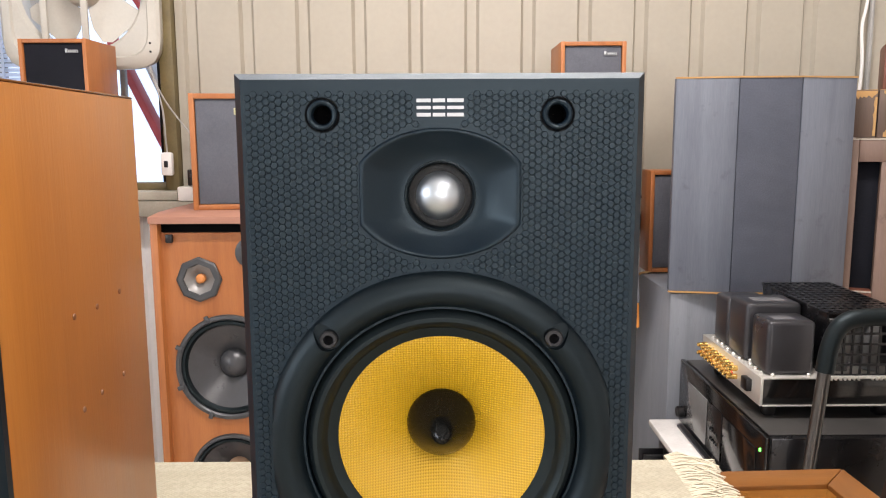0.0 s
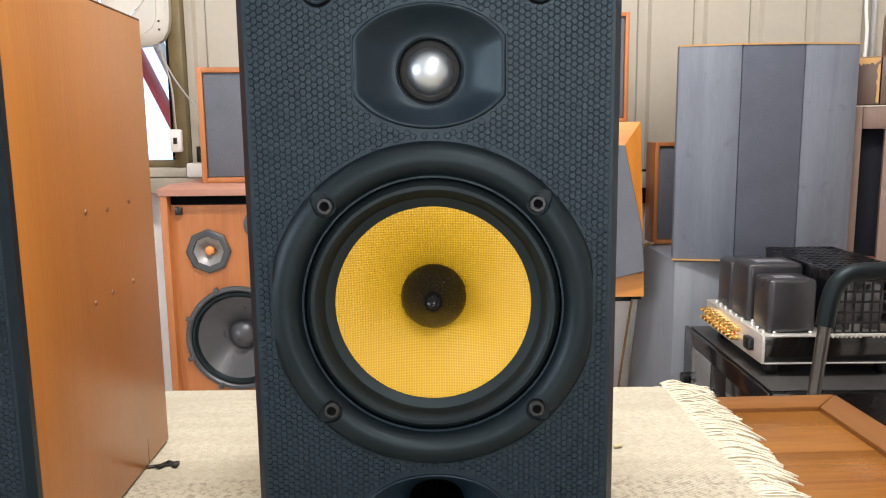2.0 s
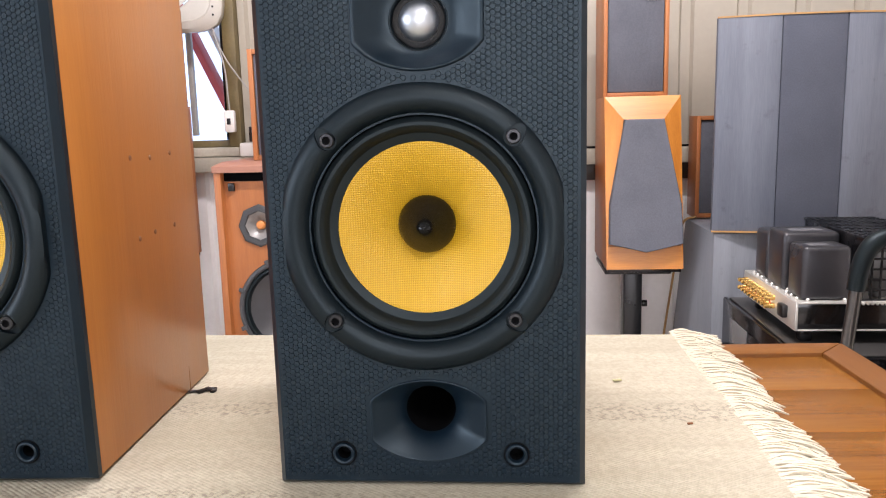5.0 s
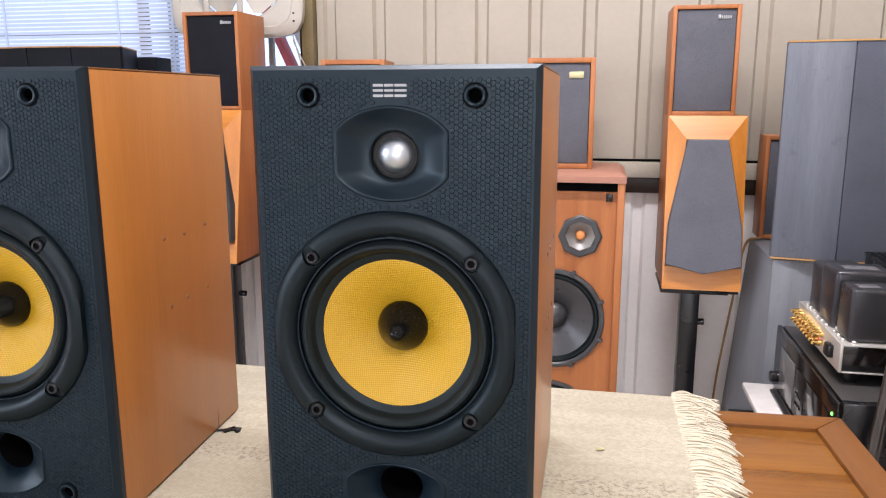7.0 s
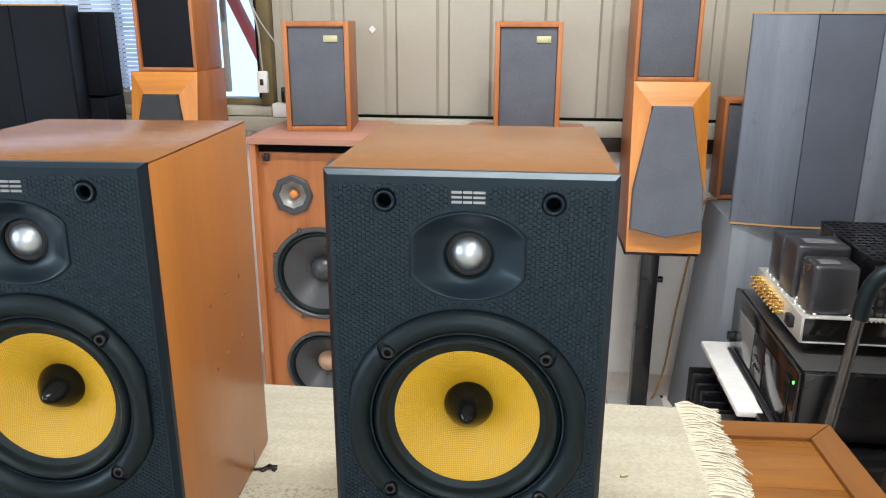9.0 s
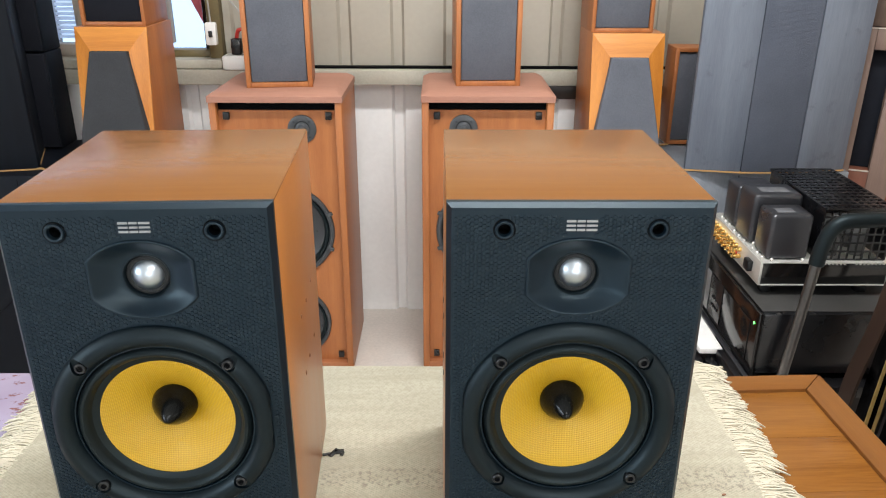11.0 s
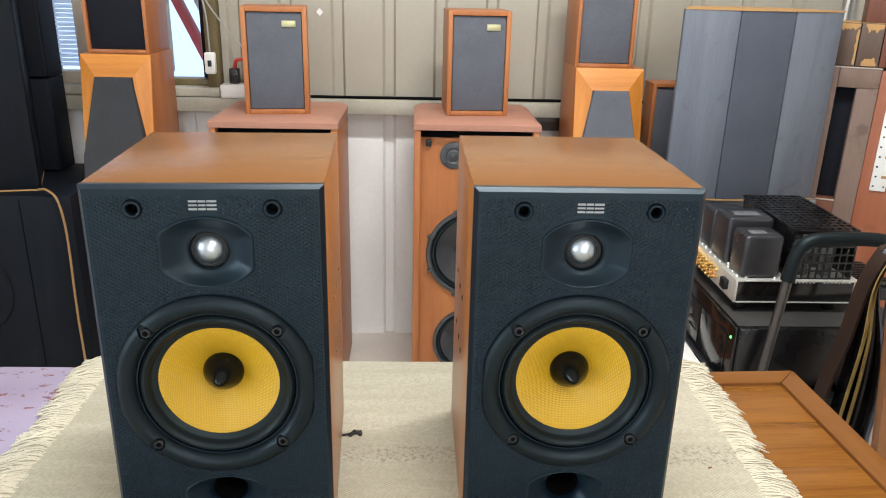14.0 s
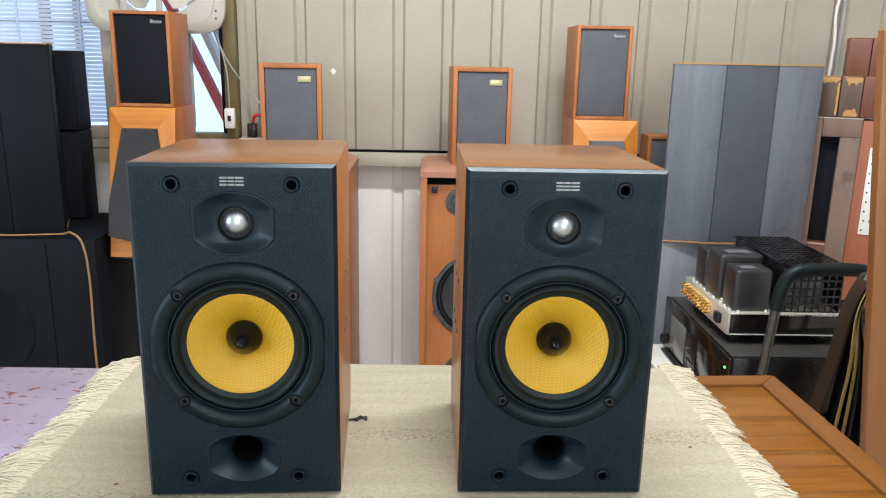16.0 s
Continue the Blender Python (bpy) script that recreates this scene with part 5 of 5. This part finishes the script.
def receiver():
    rc = thing("receiver", pose(0.588, 1.331, 0.383), "large black hi-fi receiver with grey display under the valve amplifier", "receiver")
    w, d, h = 0.42, 0.50, 0.161
    block("case", rc, BLACKMETAL, (0.012, w, 0, d, 0.012, h), 0.003)
    block("lid", rc, DUSTY, (0.012, w, 0.012, d - 0.01, h + 0.0005, h + 0.003), 0.001)
    fr = block("front_panel", rc, BLACKGLOSS, (0.0, 0.0115, -0.002, d + 0.002, 0.006, h + 0.002), 0.003, "gloss black front panel")
    block("display", fr, GREYGLASS, (-0.0025, 0.0, 0.30, 0.43, 0.022, 0.128), 0.001, "grey display window")
    block("door", fr, BLACKMETAL, (-0.0025, 0.0, 0.21, 0.292, 0.022, 0.128), 0.001)
    block("flap", fr, BLACKGLOSS, (-0.0025, 0.0, 0.035, 0.202, 0.022, 0.128), 0.001)
    for k in range(4):
        block("button", fr, STEEL, (-0.005, -0.0022, 0.228 + 0.013 * k, 0.236 + 0.013 * k, 0.050, 0.055), 0.0005)
        block("button", fr, STEEL, (-0.005, -0.0022, 0.228 + 0.013 * k, 0.236 + 0.013 * k, 0.072, 0.077), 0.0005)
    block("base_strip", fr, PEWTER, (-0.012, 0.0, -0.001, d - 0.03, -0.0005, 0.0055), 0.001, "grey metal strip along the foot")
    block("slot", fr, DEEP_BLACK, (-0.0132, -0.0118, 0.12, 0.19, 0.001, 0.004), 0)
    block("power_light", fr, GREENLED, (-0.003, 0.0, 0.013, 0.018, 0.130, 0.136), 0.001, "small green power light")
    part("knob", turned([(0.014, 0), (0.014, -0.014), (0.012, -0.016), (0.0003, -0.016)], 0, 0, 24), BLACKMETAL, fr, m=pose(0, 0.465, 0.040, 0, 0, -90))
    for x in (0.03, w - 0.04):
        for y in (0.04, d - 0.05):
            block("foot", rc, BLACKMETAL, (x - 0.018, x + 0.018, y - 0.018, y + 0.018, 0, 0.0125), 0.003)
    return rc


receiver()
shelf = thing("stone_shelf", pose(0.52, 1.295, 0.353), "white marble and black slab shelf under the receiver", "shelf")
block("slab", shelf, MARBLE, (0, 0.52, 0.170, 0.56, 0.013, 0.029), 0.004)
block("front_slab", shelf, BLACKMETAL, (0.04, 0.52, 0, 0.168, 0, 0.029), 0.004, "black front slab")
for _y in (0.18, 0.50):
    block("batten", shelf, BLACKMETAL, (0.06, 0.50, _y, _y + 0.04, -0.0015, 0.0125), 0.002)
lower = thing("power_amplifier", pose(0.51, 1.345, 0.02), "black power amplifier with side cooling fins on the floor", "amplifier")
block("case", lower, BLACKMETAL, (0.03, 0.42, 0, 0.48, 0.012, 0.331), 0.004)
for _k in range(6):
    block("fin", lower, BLACKMETAL, (-0.030, 0.0295, 0.200 + _k * 0.048, 0.207 + _k * 0.048, 0.02, 0.316 - 0.004 * (_k % 2)), 0.0015)
block("side_plate", lower, PEWTER, (-0.026, 0.0295, 0.135, 0.178, 0.02, 0.322), 0.003, "grey metal side plate")
part("knob", turned([(0.011, 0), (0.011, -0.014), (0.009, -0.017), (0.0003, -0.017)], 0, 0, 20), IVORY, lower, "ivory knob", m=pose(-0.026, 0.157, 0.262, 0, 0, -90))
for _x in (0.07, 0.37):
    for _y in (0.05, 0.43):
        block("foot", lower, BLACKMETAL, (_x - 0.02, _x + 0.02, _y - 0.02, _y + 0.02, -0.02, 0.0125), 0.003)
unit = thing("small_amplifier", pose(0.93, 1.487, 0.548), "small finned black amplifier with steel knobs on the receiver", "amplifier")
block("case", unit, BLACKMETAL, (0, 0.12, 0, 0.16, 0.006, 0.040), 0.002)
for _k in range(12):
    block("fin", unit, BLACKMETAL, (0.004, 0.116, 0.006 + _k * 0.0128, 0.010 + _k * 0.0128, 0.040, 0.054), 0.0005)
for _k in range(3):
    part("knob", turned([(0.007, 0), (0.007, -0.014), (0.005, -0.016), (0.0003, -0.016)], 0, 0, 16), CHROME, unit, m=pose(0, 0.03 + 0.035 * _k, 0.022, 0, 0, -90))
for _x in (0.015, 0.105):
    for _y in (0.02, 0.14):
        block("foot", unit, BLACKMETAL, (_x - 0.008, _x + 0.008, _y - 0.008, _y + 0.008, -0.0005, 0.006), 0.001)


def hand_truck():
    tr = thing("hand_truck", pose(0, -0.012, 0), "folding hand truck with black foam grip and steel tubes", "hand truck")
    r = 0.0110
    y = 1.29
    part("tube", tube_bm([(0.600, y, 0.02), (0.632, y, 0.3720), (0.655, y, 0.6220), (0.664, y, 0.7220)], r, 16), TUBESTEEL, tr)
    part("tube", tube_bm([(0.925, y, 0.02), (0.915, y, 0.3720), (0.905, y, 0.6220), (0.90, y, 0.7220)], r, 16), TUBESTEEL, tr)
    part("grip", tube_bm(curve_points([(0.661, y, 0.6870), (0.666, y, 0.7270), (0.678, y, 0.7620), (0.702, y, 0.7800), (0.75, y, 0.7840), (0.82, y, 0.7850), (0.868, y, 0.7780), (0.892, y, 0.7570), (0.90, y, 0.7120)], 5), 0.0155, 16), RUBBER, tr, "black foam grip")
    block("toe_plate", tr, TUBESTEEL, (0.58, 0.94, y - 0.10, y + 0.02, 0.002, 0.010), 0.002)
    for x in (0.585, 0.935):
        wh = part("wheel", turned([(0.06, 0), (0.06, 0.03), (0.045, 0.032), (0.0003, 0.032)], 0, 0, 24), RUBBER, tr, m=pose(x, 1.335, 0.061, 0, 0, 90))
    return tr


hand_truck()


def hanging_strap(x_low, sag, y0, y1, mat, edge, label):
    """A long stiff band that hangs from the grip of the hand truck and spreads out to the floor."""
    st = thing("strap", pose(0, -0.012, 0), label, "strap", "straps on the hand truck")
    ctrl = [Vector((0.800, 0, 0.805)), Vector((0.786, 0, 0.794)), Vector((0.766 - 0.12 * (0.77 - x_low), 0, 0.724)), Vector((0.5 * (0.77 + x_low) + sag, 0, 0.604)),
            Vector((x_low + 0.5 * sag, 0, 0.464)), Vector((x_low - 0.012, 0, 0.244)), Vector((x_low - 0.020, 0, 0.004))]
    line = curve_points(ctrl, 5)
    def band(a, b, t):
        bm = bmesh.new()
        rings = [[(p.x, a, p.z), (p.x + t, a, p.z + 0.3 * t), (p.x + t, b, p.z + 0.3 * t), (p.x, b, p.z)] for p in line]
        loft(bm, rings, True, True)
        return bm
    part("band", band(y0, y1, 0.006), mat, st)
    if edge:
        part("edge", band(y0 - 0.004, y0 - 0.0003, 0.006), edge, st, "worn gold edge")
    return st


for _x, _s, _a, _b, _m, _e in ((0.716, 0.000, 1.156, 1.20, BLACKWALNUT, None), (0.752, 0.004, 1.15, 1.185, BLACKGLOSS, STRAPGOLD), (0.770, 0.006, 1.15, 1.185, BLACKGLOSS, STRAPGOLD),
                               (0.784, 0.008, 1.148, 1.18, PEWTER, None), (0.808, 0.010, 1.15, 1.18, BLACKGLOSS, None), (0.824, 0.010, 1.15, 1.18, BLUEGREY, None)):
    hanging_strap(_x, _s, _a, _b, _m, _e, "dark stiff strap with gold edge hanging over the hand truck" if _e else "dark stiff strap hanging over the hand truck")

board = thing("tall_board", pose(0.740, 0.90, 0.0, 0, -6.4, 0), "tall honey brown wooden door panel leaning beside the hand truck", "panel")
block("stile", board, TABLEWOOD_Z, (0, 0.048, 0, 0.022, 0.0, 1.30), 0.003)
block("panel", board, TABLERIM, (0.0505, 0.30, 0.004, 0.018, 0.002, 1.29), 0.001)
block("stile", board, TABLEWOOD_Z, (0.3025, 0.35, 0, 0.022, 0.0, 1.30), 0.003)

# ---- old cabinets behind ----
TURNED = pose(1.037, 1.955, 0, 0, 0, -24)
old = thing("old_cabinet", TURNED, "faded brown empty cabinet with a dark recess and scuffs", "cabinet")
block("back_panel", old, DEEP_BLACK, (0.0205, 0.0715, 0.10, 0.12, 0, 1.04), 0)
block("side_panel", old, GREYBROWN, (0, 0.02, 0.0, 0.14, 0, 1.085), 0.002)
block("top_rail", old, GREYBROWN, (0.0205, 0.128, 0.0, 0.14, 1.026, 1.085), 0.002)
block("bottom_rail", old, BROWNBOX, (0.0205, 0.0715, 0.0, 0.14, 0.60, 0.695), 0.002)
block("stile", old, GREYBROWN, (0.0720, 0.1280, 0.0, 0.14, 0, 1.0255), 0.002)
block("recess_cloth", old, GRILLE_DARK, (0.021, 0.0712, 0.035, 0.045, 0.6955, 1.0255), 0.001)
block("bare_edge", old, FRAMEPAINT, (0.0, 0.128, -0.0022, 0.0, 1.0815, 1.0845), 0, "worn pale top edge")
block("bare_edge", old, FRAMEPAINT, (0.0205, 0.0715, -0.0022, 0.0, 0.6905, 0.6945), 0, "worn pale edge")
orange = thing("orange_cabinet", TURNED, "orange brown wooden cabinet with a white punched plate", "cabinet")
block("front_panel", orange, BROWNBOX_O, (0.1285, 0.45, -0.002, 0.14, 0, 1.078), 0.003)
pl = block("perforated_plate", orange, WHITE, (0.156, 0.198, -0.008, -0.0025, 0.735, 1.00), 0.002, "white metal plate with punched holes")
for _k in range(9):
    _z = 0.749 + 0.029 * _k
    part("hole", turned([(0.0030, -0.0079), (0.0028, -0.0086), (0.0003, -0.0086)], 0.164 + 0.002 * (_k % 2), _z, 10), BLACKMETAL if _k % 2 == 0 else STEEL, pl)
    if _k % 2:
        block("slot", pl, RAWPLY, (0.180, 0.194, -0.0088, -0.0079, _z - 0.004, _z + 0.004), 0.0004, "yellow slot")
    else:
        part("hole", turned([(0.0026, -0.0079), (0.0024, -0.0086), (0.0003, -0.0086)], 0.191, _z, 10), BLACKMETAL, pl)
for _k in range(5):
    _x = -0.004 + 0.060 * _k
    ob = thing("peeled_box", TURNED @ pose(_x, 0.004, 1.0865), "small brown box with peeled veneer on the old cabinet", "box", "peeled boxes")
    block("case", ob, BROWNBOX if _k > 1 else DARKBOX, (0, 0.058, 0, 0.13, 0, 0.118), 0.002)
    block("bare_edge", ob, RAWPLY, (0.001, 0.057, 0.001, 0.128, 0.1182, 0.1192), 0, "thin bare top edge")
    if _k > 1:
        continue
    rnd = random.Random(11 + _k)
    def torn(x0, x1, base, depth, seed):
        """A torn edge from x0 to x1: deep splinters and shallow bites."""
        return [(x0 + (x1 - x0) * q / 21, base - depth * (0.55 + 0.5 * noise.noise(Vector((q * 0.33, seed, 4)))) * min(1.0, 0.25 + q / 6, 0.25 + (21 - q) / 6)
                 - 0.005 * rnd.random()) for q in range(22)]
    x0 = 0.002 if _k == 0 else 0.010
    part("bare_patch", prism([(x0, 0.116), (0.056, 0.116)] + torn(0.056, x0, 0.114, 0.026 if _k else 0.020, 2 + _k), -0.0008, 0.002), RAWPLY, ob, "bare yellow patch")
    if _k == 0:
        part("bare_strip", prism([(0.0505 + 0.003 * noise.noise(Vector((q * 0.6, 1, 2))), 0.004 + 0.0088 * q) for q in range(12)] + [(0.0565, 0.100), (0.0565, 0.004)], -0.0008, 0.002), RAWPLY, ob, "bare yellow strip")
    else:
        top = [(x, 0.004 + (0.116 - z)) for x, z in torn(0.052, 0.014, 0.114, 0.026, 9)]
        part("bare_patch", prism([(0.014, 0.002), (0.052, 0.002)] + top, -0.0008, 0.002), RAWPLY, ob, "bare yellow patch")
for _k in range(4):
    ob = thing("brown_box", TURNED @ pose(0.062 + 0.062 * _k, 0.01, 1.2055), "small dark brown box on a stack", "box", "stacked brown boxes")
    block("case", ob, BROWNBOX, (0, 0.060, 0, 0.12, 0, 0.108), 0.002)
    block("lid", ob, WALNUT_Z, (0.001, 0.059, 0.001, 0.119, 0.1085, 0.112), 0.001)
